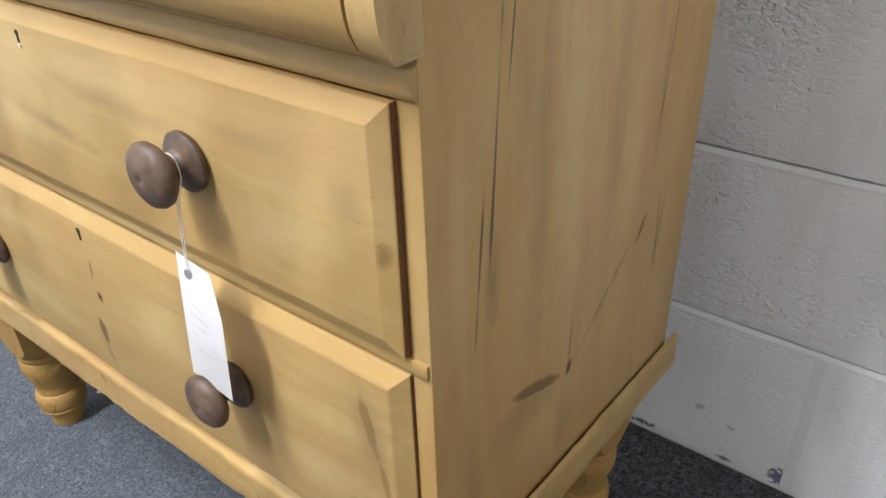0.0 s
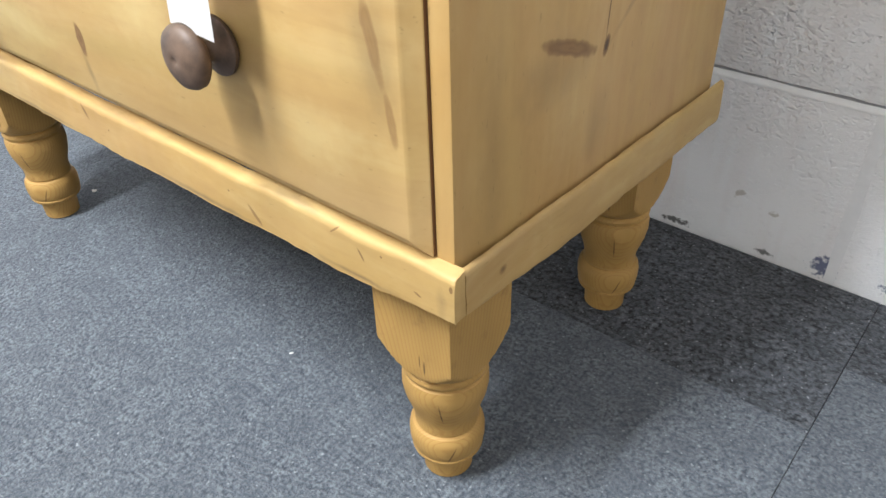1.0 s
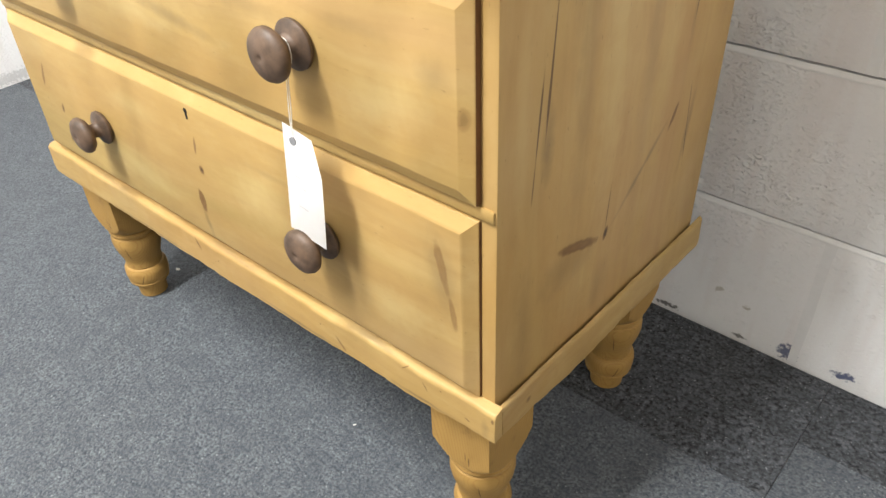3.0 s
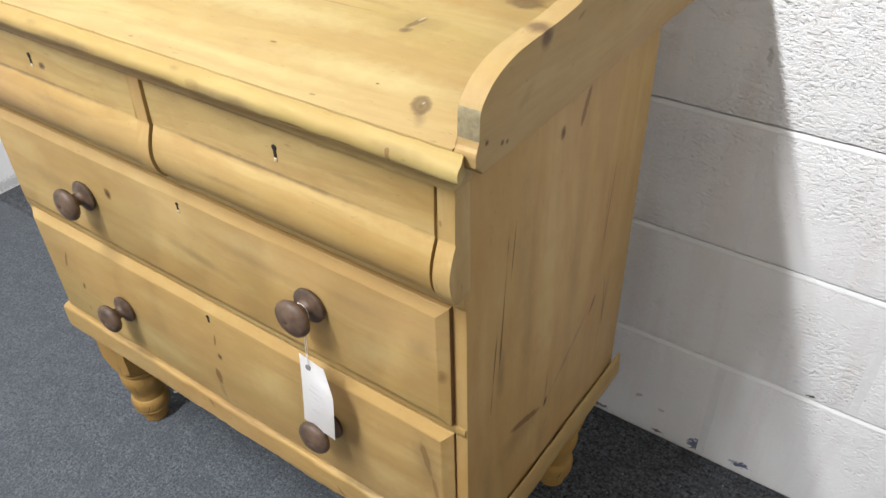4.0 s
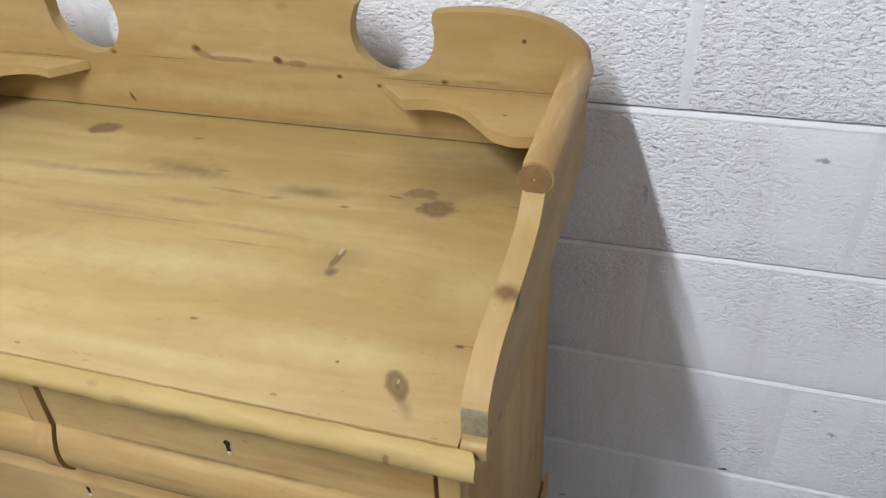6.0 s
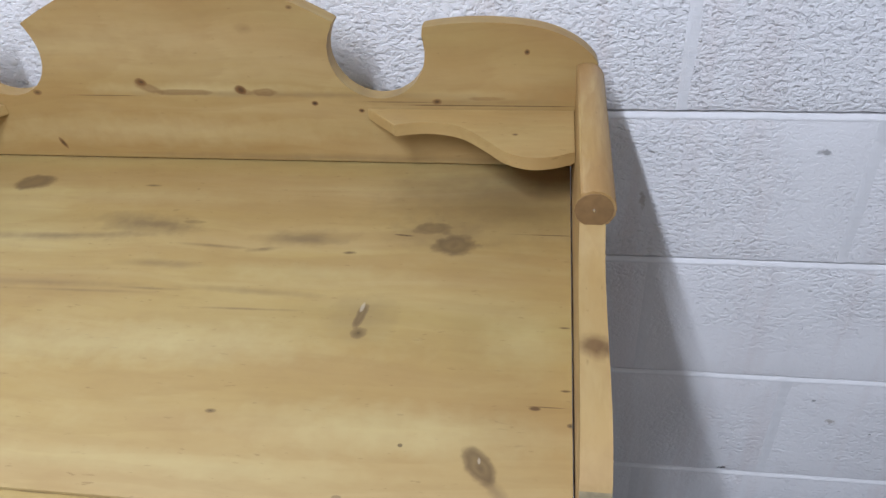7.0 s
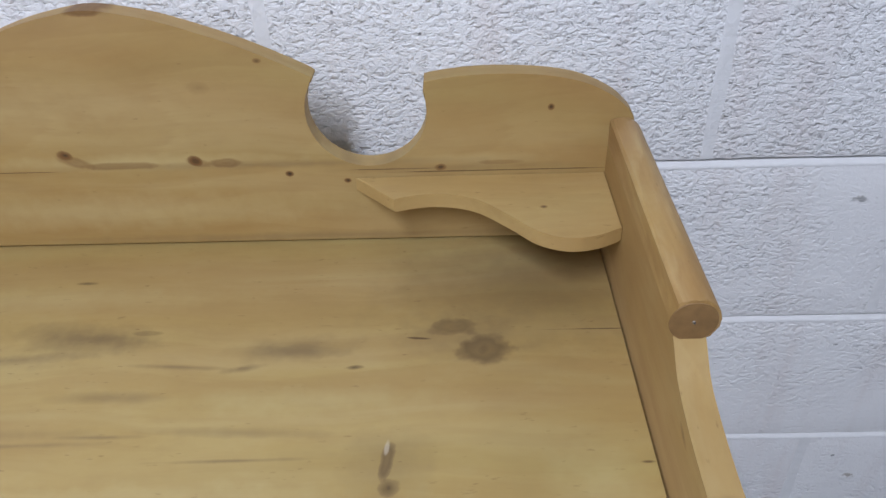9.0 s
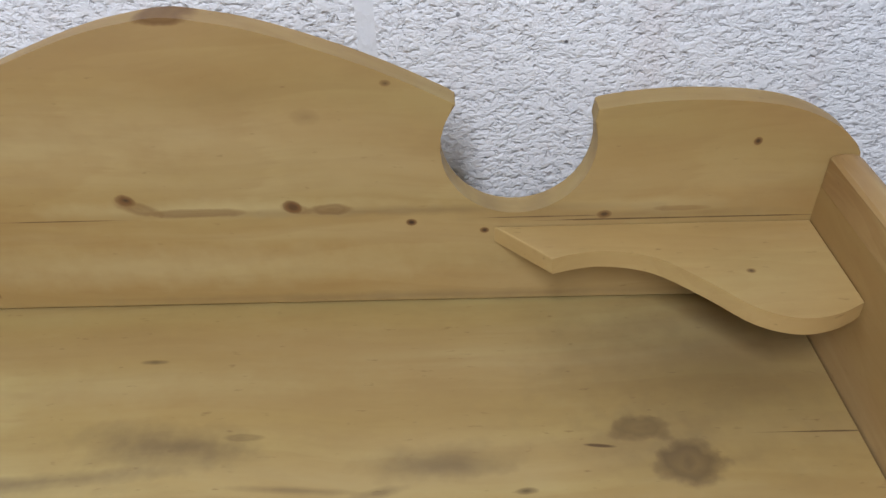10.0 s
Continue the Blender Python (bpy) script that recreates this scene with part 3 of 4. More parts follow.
back_pine = pine("pine_back", 0, (0, 2), pale=[(-0.43, 1.003, 0.17, 0.010, 0, 0.55), (-0.50, 0.950, 0.30, 0.024, 0, 0.45), (-0.55, 1.06, 0.16, 0.02, 0, 0.25), (-0.12, 0.999, 0.08, 0.008, 0, 0.4)], lines=15.0, seed=15.5, tone=0.88, contrast=0.9, knots=[
    (-0.497, 1.012, 0.0085, 0.0060, -20, 1.0), (-0.490, 1.005, 0.018, 0.007, -20, 0.5), (-0.378, 1.003, 0.0075, 0.0060, -20, 1.0), (-0.374, 1.001, 0.014, 0.005, -15, 0.4), (-0.447, 0.9995, 0.044, 0.0044, 0, 0.48), (-0.352, 1.0005, 0.019, 0.0052, 0, 0.55), (-0.293, 0.9875, 0.0045, 0.0035, 0, 1.0),
    (-0.239, 0.979, 0.004, 0.003, 0, 1.0), (-0.152, 0.991, 0.006, 0.004, 0, 0.75), (-0.053, 1.049, 0.0035, 0.0035, 0, 0.9), (-0.095, 0.995, 0.020, 0.003, 0, 0.35), (-0.624, 0.930, 0.0035, 0.010, 25, 0.9),
    (-0.633, 0.998, 0.006, 0.004, 0, 0.7), (-0.36, 1.075, 0.010, 0.008, 0, 0.15), (-0.44, 1.145, 0.02, 0.006, 0, 0.85), (-0.305, 1.098, 0.005, 0.003, 0, 0.6)],
    stains_and_shade=[(-0.3, 0.998, 0.25, 0.005, 0, 0.35), (-0.28, 0.917, 0.30, 0.006, 0, 0.4), (-0.13, 0.99, 0.14, 0.006, 0, 0.3)], cracks=[(-0.55, 0.995, 0.10, 0.0006, 0), (-0.78, 0.9850, 0.10, 0.0006, 0), (-0.11, 0.9865, 0.11, 0.0007, 0), (-0.21, 0.990, 0.05, 0.0006, 0)])
shelf_pine = pine("pine_shelf", 0, (0, 1), lines=16.0, seed=17.0, tone=0.95, contrast=0.6, knots=[(-0.062, 0.400, 0.004, 0.003, 0, 0.7)])
gallery_pine = pine("pine_gallery", 1, (1, 2), lines=18.0, seed=18.3, tone=0.90, rough=0.6, contrast=0.8, knots=[(0.155, 0.97, 0.010, 0.003, 20, 0.3)], stains_and_shade=[(0.06, 0.93, 0.02, 0.008, 30, 0.3)],
    balls=[(0.0115, 0.093, 0.9765, 0.015, 0.75, (0.10, 0.045, 0.014)), (0.021, 0.090, 0.9700, 0.012, 0.8, (0.09, 0.040, 0.013)), 
           (0.021, -0.001, 0.915, 0.0035, 0.85, (0.06, 0.03, 0.012)), (0.021, 0.023, 0.904, 0.0030, 0.85, (0.06, 0.03, 0.012)), (0.021, 0.031, 0.9015, 0.0030, 0.85, (0.06, 0.03, 0.012)), (-0.925, 0.092, 0.975, 0.014, 0.5, (0.10, 0.045, 0.014))])
rod_pine = pine("pine_rod", 1, (0, 2), lines=26.0, seed=19.2, tone=0.98, contrast=1.7)
knob_wood = plain("dark_stained_knob", (0.098, 0.061, 0.039), 0.55, grain=0.45, scale=90.0, bump=0.15)
# contact shade is put into this brown together with the grime
edge_dark = plain("shaded_grimy_drawer_edge", (0.150, 0.066, 0.022), 0.7, bump=0)
hole_dark = plain("keyhole_shadow", (0.012, 0.008, 0.005), 0.8, bump=0)
grey_end = plain("grey_end_grain", (0.25, 0.205, 0.115), 0.75, grain=0.25, scale=190.0, bump=0.3)
end_grain = plain("pine_end_grain", (0.22, 0.128, 0.046), 0.6, grain=0.12, scale=150.0, bump=0.2)
brass = plain("worn_brass", (0.74, 0.65, 0.50), 0.5, 0.3, bump=0)
card_white = plain("white_card", (0.93, 0.93, 0.94), 0.6, grain=0.015, bump=0.05)
string_white = plain("white_cotton", (0.75, 0.73, 0.68), 0.9, bump=0)
ink = plain("faded_pencil", (0.78, 0.78, 0.81), 0.7, bump=0)
eyelet_grey = plain("grey_eyelet", (0.22, 0.22, 0.23), 0.5, bump=0)
steel = plain("bright_nail", (0.8, 0.78, 0.72), 0.25, 1.0, bump=0)

# ---- mesh tools ----


def finish(bm, name, material, smooth=None):
    bmesh.ops.recalc_face_normals(bm, faces=bm.faces)
    me = bpy.data.meshes.new(name)
    bm.to_mesh(me)
    bm.free()
    me.materials.append(material)
    if smooth is not None:
        me.polygons.foreach_set("use_smooth", [True] * len(me.polygons))
        me.set_sharp_from_angle(angle=radians(smooth))
    return me


def part(name, bm, material, parent, label="", smooth=40):
    ob = new(name, finish(bm, name, material, smooth))
    ob.parent = parent
    if label:
        ob["label"] = label
    return ob


def block(x0, x1, y0, y1, z0, z1, edge=0.002, segments=2, into=None):
    bm = into or bmesh.new()
    m = Matrix.LocRotScale(((x0 + x1) / 2, (y0 + y1) / 2, (z0 + z1) / 2), None, (x1 - x0, y1 - y0, z1 - z0))
    vs = bmesh.ops.create_cube(bm, size=1, matrix=m)["verts"]
    if edge:
        es = list({e for v in vs for e in v.link_edges})
        bmesh.ops.bevel(bm, geom=es, offset=edge, segments=segments, profile=0.5, affect="EDGES")
    return bm


def extrude(outline, axis, lo, hi, edge=0.0015, steps=1):
    """A closed outline in the other two axes (in x, y, z order), drawn out along axis from lo to hi."""
    bm = bmesh.new()
    rows = []
    for k in range(steps + 1):
        w = lo + (hi - lo) * k / steps
        row = []
        for u, v in outline:
            p = [u, v]
            p.insert(axis, w)
            row.append(bm.verts.new(p))
        rows.append(row)
    n = len(outline)
    for a, b in zip(rows, rows[1:]):
        for i in range(n):
            bm.faces.new((a[i], a[(i + 1) % n], b[(i + 1) % n], b[i]))
    ends = [bm.faces.new(rows[0]), bm.faces.new(rows[-1])]
    if edge:
        es = list({e for f in ends for e in f.edges})
        bmesh.ops.bevel(bm, geom=es, offset=edge, segments=2, profile=0.5, affect="EDGES")
    return bm


def lathe(profile, segments=28, axis=2, at=(0, 0, 0), limit=None):
    """Turned about an axis through at: profile rows of (height, radius). limit: half side of a square blank."""
    bm = bmesh.new()
    rings = []
    for h, r in profile:
        ring = []
        for i in range(segments):
            a = 2 * math.pi * i / segments
            rr = r
            if limit:
                rr = min(r, limit / max(abs(math.cos(a)), abs(math.sin(a))))
            p = [rr * math.cos(a), rr * math.sin(a)]
            p.insert(axis, h)
            ring.append(bm.verts.new([p[j] + at[j] for j in range(3)]))
        rings.append(ring)
    for a, b in zip(rings, rings[1:]):
        for i in range(segments):
            bm.faces.new((a[i], a[(i + 1) % segments], b[(i + 1) % segments], b[i]))
    bm.faces.new(rings[0])
    bm.faces.new(rings[-1])
    return bm


def wear(bm, amount, scale=18.0, seed=0.0):
    """Slightly uneven, worn edges."""
    for v in bm.verts:
        p = v.co * scale + Vector((seed, seed, seed))
        v.co += amount * Vector((noise.noise(p), noise.noise(p + Vector((9, 0, 0))), noise.noise(p + Vector((0, 9, 0)))))
    return bm


def curve_points(knots, per=6):
    """A smooth line through points (Catmull-Rom)."""
    out = []
    pts = [knots[0], *knots, knots[-1]]
    for p0, p1, p2, p3 in zip(pts, pts[1:], pts[2:], pts[3:]):
        for k in range(per):
            s = k / per
            out.append(tuple(0.5 * (2 * b + (c - a) * s + (2 * a - 5 * b + 4 * c - d) * s * s + (3 * b - a - 3 * c + d) * s ** 3) for a, b, c, d in zip(p0, p1, p2, p3)))
    out.append(tuple(knots[-1]))
    return out


def tube(points, radius, sides=8):
    bm = bmesh.new()
    rings = []
    for i, p in enumerate(points):
        d = (Vector(points[min(i + 1, len(points) - 1)]) - Vector(points[max(i - 1, 0)])).normalized()
        s = d.orthogonal().normalized()
        c = d.cross(s)
        rings.append([bm.verts.new(Vector(p) + radius * (math.cos(a) * s + math.sin(a) * c)) for a in (2 * math.pi * k / sides for k in range(sides))])
    for a, b in zip(rings, rings[1:]):
        for i in range(sides):
            bm.faces.new((a[i], a[(i + 1) % sides], b[(i + 1) % sides], b[i]))
    bm.faces.new(rings[0])
    bm.faces.new(rings[-1])
    return bm


# ---- the room ----
WALL_Y, WEST_X, EAST_X, SOUTH_Y, ROOF = 0.572, -1.90, 5.1, -6.2, 2.85


def structure(name, bm, material, label, category):
    ob = new(name, finish(bm, name, material))
    return tagged(ob, label, category, kind="structure")


floor = structure("floor", block(WEST_X - 0.2, EAST_X + 0.2, SOUTH_Y - 0.2, WALL_Y + 0.2, -0.12, -0.006, 0), backing, "floor laid with worn blue-grey carpet tiles", "floor")
wall_north = structure("wall_north", block(WEST_X, EAST_X + 0.2, WALL_Y + 0.016, WALL_Y + 0.2, 0, ROOF, 0), paint_mortar, "white painted concrete block wall with scuffed foot", "wall")
wall_west = structure("wall_west", block(WEST_X - 0.2, WEST_X - 0.016, SOUTH_Y, WALL_Y + 0.2, 0, ROOF, 0), paint_mortar, "white painted concrete block side wall", "wall")
wall_east = structure("wall_east", block(EAST_X, EAST_X + 0.2, SOUTH_Y, WALL_Y, 0, ROOF, 0), plaster, "plain off-white plastered wall", "wall")
wall_south = structure("wall_south", block(WEST_X, EAST_X, SOUTH_Y - 0.2, SOUTH_Y, 0, ROOF, 0), plaster, "plain off-white plastered wall", "wall")
ceiling = structure("ceiling", block(WEST_X - 0.2, EAST_X + 0.2, SOUTH_Y - 0.2, WALL_Y + 0.2, ROOF, ROOF + 0.15, 0), plaster, "plain off-white ceiling", "ceiling")


def tube_fitting(x, y, turn):
    root = tagged(new("tube_fitting"), "white fluorescent batten on the ceiling, out of view, switched on", "lamp", "tube fittings on the ceiling")
    root.matrix_world = pose(x, y, ROOF, 0, 0, turn)
    part("body", block(-0.05, 0.05, -0.77, 0.77, -0.05, 0.0, 0.006), enamel, root)
    part("tube", lathe([(-0.75, 0.013), (0.75, 0.013)], 12, 1, (0, 0, -0.075)), tube_glass, root, "lit white glass tube")
    for s in (-0.75, 0.75):
        part("end_cap", block(-0.02, 0.02, s - 0.012, s + 0.012, -0.095, -0.05, 0.003), enamel, root)


for lx, ly, lz, watts, colour, tilt, crosswise in LAMPS:
    tube_fitting(lx, ly, 90 if crosswise else 0)

# ---- the washstand ----
L, R = -0.897, -0.0090          # carcass, outer faces
SIDE = 0.017
BACK = 0.448
FRONT = 0.012
TOP = 0.910
B_BACK = 0.458                 # front face of the splashback

washstand = tagged(new("washstand"), "old stripped pine washstand with galleried back, four drawers and turned legs", "washstand")

# bow-fronted profile shared by the upper drawers and their uprights: (y, z)
BOW = [(-0.0125, 0.866), *curve_points([(-0.0125, 0.8110), (-0.0136, 0.8075), (-0.0180, 0.7975), (-0.0220, 0.7850), (-0.0236, 0.7710), (-0.0214, 0.7560), (-0.0160, 0.7450), (-0.0105, 0.7385)], 4)]


def bow(x0, x1, shift, back=0.034, squeeze=1.0):
    mid = 0.805
    face = [(y + shift, mid + (z - mid) * squeeze) for y, z in BOW]
    return extrude([(back, face[0][1]), *face, (back, face[-1][1])], 0, x0, x1, 0.0012)


end_board = [(FRONT, 0.252), (BACK, 0.252), (BACK, 0.889), (FRONT, 0.889)]
part("side_panel", extrude(end_board, 0, R - SIDE, R, 0.0012), side_pine, washstand, "pine side board with long cracks and dark knots")
part("side_panel", extrude(end_board, 0, L, L + SIDE, 0.0012), left_pine, washstand)
part("back_panel", block(L + SIDE, R - SIDE, BACK - 0.012, BACK - 0.002, 0.285, 0.889, 0), left_pine, washstand)
part("bottom_panel", block(L + SIDE, R - SIDE, 0.03, BACK - 0.012, 0.285, 0.298, 0), left_pine, washstand)
for x0, wide in ((L - 0.001, SIDE + 0.001), (R - 0.0130, 0.0190)):
    part("corner_strip", bow(x0, x0 + wide, 0.0, back=FRONT - 0.0004), frame_pine, washstand)
part("centre_strip", bow(-0.4470, -0.4255, -0.0012), frame_pine, washstand)
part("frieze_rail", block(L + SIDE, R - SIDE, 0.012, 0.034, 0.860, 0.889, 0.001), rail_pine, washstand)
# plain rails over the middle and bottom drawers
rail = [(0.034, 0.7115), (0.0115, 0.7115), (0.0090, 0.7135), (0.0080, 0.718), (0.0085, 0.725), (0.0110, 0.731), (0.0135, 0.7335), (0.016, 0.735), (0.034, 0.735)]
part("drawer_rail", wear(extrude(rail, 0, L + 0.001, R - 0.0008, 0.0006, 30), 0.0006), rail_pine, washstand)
part("drawer_rail", wear(extrude([(0.034, 0.518), (0.0105, 0.518), (0.0095, 0.520), (0.0095, 0.529), (0.0105, 0.531), (0.034, 0.531)], 0, L + 0.002, R - 0.002, 0.0008, 30), 0.0006), rail_pine, washstand)


def keyhole(x, y, z, parent, plate=True, s=1.0):
    bm = lathe([(y - 0.0006, 0.0026 * s), (y + 0.004, 0.0026 * s)], 12, 1, (x, 0, z + 0.004 * s))
    block(x - 0.0014 * s, x + 0.0014 * s, y - 0.0006, y + 0.004, z - 0.0045 * s, z + 0.004 * s, 0, into=bm)
    part("keyhole", bm, hole_dark, parent, "dark worn keyhole")
    if plate:
        part("lock_pin", block(x - 0.0018, x + 0.0018, y - 0.0012, y + 0.002, z - 0.0052 * s - 0.0036, z - 0.0050 * s, 0.0003), brass, parent, "bright brass pin in the keyhole")


KNOB = [(0.0, 0.0205), (-0.003, 0.0235), (-0.006, 0.0235), (-0.0085, 0.0205), (-0.0105, 0.013), (-0.014, 0.0095), (-0.019, 0.0095), (-0.022, 0.013), (-0.025, 0.0205), (-0.029, 0.0245),
        (-0.033, 0.0250), (-0.037, 0.0230), (-0.040, 0.0180), (-0.042, 0.0090), (-0.0424, 0.0036), (-0.0416, 0.0026), (-0.0412, 0.0010)]


def knob(x, z, parent, turn=0.0):
    ob = part("knob", lathe(KNOB, 32, 1), knob_wood, parent, "dark brown turned wooden knob", 50)
    ob.matrix_local = pose(x, 0, z, 0, turn, 0)
    return ob


def lipped_drawer(name, x0, x1, z0, z1, material, label, lip=0.0064):
    drawer = new(name)
    drawer.parent = washstand
    drawer["label"] = label
    bm = bmesh.new()
    loops = []
    for inset, y in ((0.0, 0.0132), (0.0, lip), (0.0006, lip - 0.0008), (0.0018, lip - 0.0014), (0.0108, 0.0013), (0.0126, 0.0004), (0.0142, 0.0)):
        loops.append([bm.verts.new((x, y, z)) for x, z in ((x0 + inset, z0 + inset), (x1 - inset, z0 + inset), (x1 - inset, z1 - inset), (x0 + inset, z1 - inset))])
    for a, b in zip(loops, loops[1:]):
        for i in range(4):
            bm.faces.new((a[i], a[(i + 1) % 4], b[(i + 1) % 4], b[i]))
    bm.faces.new(loops[0])
    bm.faces.new(loops[-1])
    long_edges = [e for e in bm.edges if abs(e.verts[0].co.x - e.verts[1].co.x) > 0.5]
    bmesh.ops.subdivide_edges(bm, edges=long_edges, cuts=24)
    wear(bm, 0.0007, 25.0, z0)
    front = part("drawer_front", bm, material, drawer, smooth=14)
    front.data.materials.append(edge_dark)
    # the lip's side faces get the brown with contact shade in it
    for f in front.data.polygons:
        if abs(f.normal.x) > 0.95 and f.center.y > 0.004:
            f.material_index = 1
    body = bmesh.new()
    block(x0 + 0.012, x1 - 0.012, 0.0135, BACK - 0.03, z0 + 0.01, z1 - 0.012, 0, into=body)
    part("drawer_box", body, left_pine, drawer)
    return drawer


middle = lipped_drawer("drawer", L + 0.013, -0.0260, 0.533, 0.710, middle_drawer_pine, "wide middle drawer with bevelled lip and two knobs")
keyhole(-0.439, 0.0, 0.684, middle)
knob(-0.662, 0.623, middle, 20)
knob(-0.219, 0.629, middle, -35)
lower = lipped_drawer("drawer", L + 0.013, -0.0260, 0.300, 0.516, lower_drawer_pine, "wide deep bottom drawer with bevelled lip and two knobs", 0.0096)
keyhole(-0.442, 0.0, 0.490, lower, False, 1.25)
knob(-0.667, 0.402, lower, 60)
knob(-0.222, 0.417, lower, 10)
for x0, x1, kx in ((L + SIDE + 0.001, -0.4480, -0.655), (-0.4218, R - 0.0174, -0.222)):
    drawer = new("drawer")
    drawer.parent = washstand
    drawer["label"] = "small upper drawer with bowed front and no knob"
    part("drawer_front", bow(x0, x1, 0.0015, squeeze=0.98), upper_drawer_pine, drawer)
    part("drawer_box", block(x0 + 0.012, x1 - 0.012, 0.036, BACK - 0.03, 0.752, 0.850, 0), left_pine, drawer)
    keyhole(kx, -0.0112, 0.836, drawer, True, 1.3)

# plinth moulding round the foot: profile out from the carcass
BX0, BX1, BY1 = -0.906, 0.0, 0.468


def plinth_drop(bm, along, far, lift):
    """The old moulding sags away from the front right corner, where its lower arris is worn up."""
    for v in bm.verts:
        d = abs(v.co[along])
        low = (0.300 - v.co.z) / 0.053
        v.co.z -= far * min(d / 0.46, 1.0)
        v.co.z += lift * max(0.0, 1 - d / 0.09) * min(max(low, 0), 1)
    return bm


PLINTH = [(0.003, 0.2475), *curve_points([(0.0006, 0.2485), (0.0, 0.252), (0.0, 0.285), (0.0004, 0.2915), (0.0022, 0.2948), (0.0060, 0.2962)], 3)]   # depth, height
front_prof = [*PLINTH, (0.0135, 0.2985), (0.0135, 0.2475)]
bm = extrude(front_prof, 0, BX0, BX1, 0.0016, 180)
part("plinth_front", plinth_drop(wear(wear(bm, 0.0019, 14.0), 0.0009, 60.0, 5.0), 0, 0.004, 0.008), base_pine, washstand, "worn pine plinth moulding with nail marks")
# a narrow open gap stays between the side moulding and the side board
for edge_x, turn in ((BX1, -1), (BX0, 1)):
    side_prof = [(edge_x + turn * d, z) for d, z in [(0.031, 0.2475), *[(0.0012 + 0.7 * d, z) for d, z in PLINTH], (0.0050, 0.2950), (0.0052, 0.268), (0.031, 0.268)]]
    bm = extrude(side_prof, 1, 0.0145, BY1, 0.0012, 90)
    part("plinth_side", plinth_drop(wear(wear(bm, 0.0019, 14.0), 0.0009, 60.0, 5.0), 1, 0.020, 0.008), base_side_pine, washstand)

LEG = [(0.0, 0.0218), (0.0012, 0.0240), (0.014, 0.0246), (0.0300, 0.0254), (0.0305, 0.0318), (0.0320, 0.0340), (0.0350, 0.0348), (0.0366, 0.0340), (0.0382, 0.0348), (0.046, 0.0362), (0.056, 0.0364), (0.0615, 0.0354), (0.0655, 0.0330), (0.0672, 0.0304), (0.0690, 0.0300),
       (0.0705, 0.0310), (0.076, 0.0304), (0.084, 0.0314), (0.094, 0.0345), (0.106, 0.0382), (0.118, 0.0402), (0.128, 0.0400), (0.1335, 0.0384), (0.1352, 0.0362), (0.1366, 0.0362), (0.1382, 0.0386), (0.1415, 0.0394), (0.1445, 0.0384), (0.1460, 0.0366), (0.1475, 0.0372), (0.1490, 0.0400), (0.1525, 0.0431), (0.156, 0.0462), (0.160, 0.0493), (0.164, 0.0523), (0.168, 0.0551), (0.172, 0.0578), (0.176, 0.0604), (0.180, 0.0630), (0.2, 0.0630), (0.2574, 0.0630)]



def leg(x, y):
    bm = lathe(LEG, 128, 2, (0, 0, 0), 0.0415)
    ob = part("leg", bm, leg_pine, washstand, "turned pine leg with square shoulder", 24)
    ob.matrix_local = pose(x, y, 0)
    return ob


for x, y in ((-0.061, 0.058), (-0.815, 0.052), (-0.064, 0.371), (-0.815, 0.366)):
    leg(x, y)

# top, nosing and gallery
GX0, GX1 = -0.914, 0.0         # inner faces of the gallery
G_BACK = 0.479
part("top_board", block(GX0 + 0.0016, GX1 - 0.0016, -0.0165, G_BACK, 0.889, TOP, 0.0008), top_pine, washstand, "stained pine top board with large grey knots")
nose = curve_points([(-0.0172, 0.9078), (-0.0190, 0.9094), (-0.0245, 0.9084), (-0.0300, 0.9056), (-0.0334, 0.9018), (-0.0345, 0.8972), (-0.0338, 0.8925), (-0.0312, 0.8896)], 4)
bm = extrude([(-0.017, 0.8895), *nose], 0, GX0 - 0.015, GX1 + 0.015, 0.0015, 160)
for v in bm.verts:
    # both ends are cut slightly back behind the front arris
    back = 0.0045 * (1 - min(1.0, (-0.017 - v.co.y) / 0.012))
    mid = (GX0 + GX1) / 2
    v.co.x = mid + (v.co.x - mid) * (1 - back / ((GX1 - GX0) / 2 + 0.015))
part("top_nosing", wear(wear(bm, 0.0010, 11.0), 0.0010, 45.0, 3.0), nose_pine, washstand, "rounded worn front edge of the top")
part("cove_strip", extrude([(0.013, 0.8892), (-0.0300, 0.8892), (-0.0290, 0.8868), (-0.0215, 0.8830), (-0.0170, 0.8770), (-0.0155, 0.8675), (0.013, 0.8675)], 0, L + 0.0005, R + 0.0075, 0.0008), rail_pine, washstand)

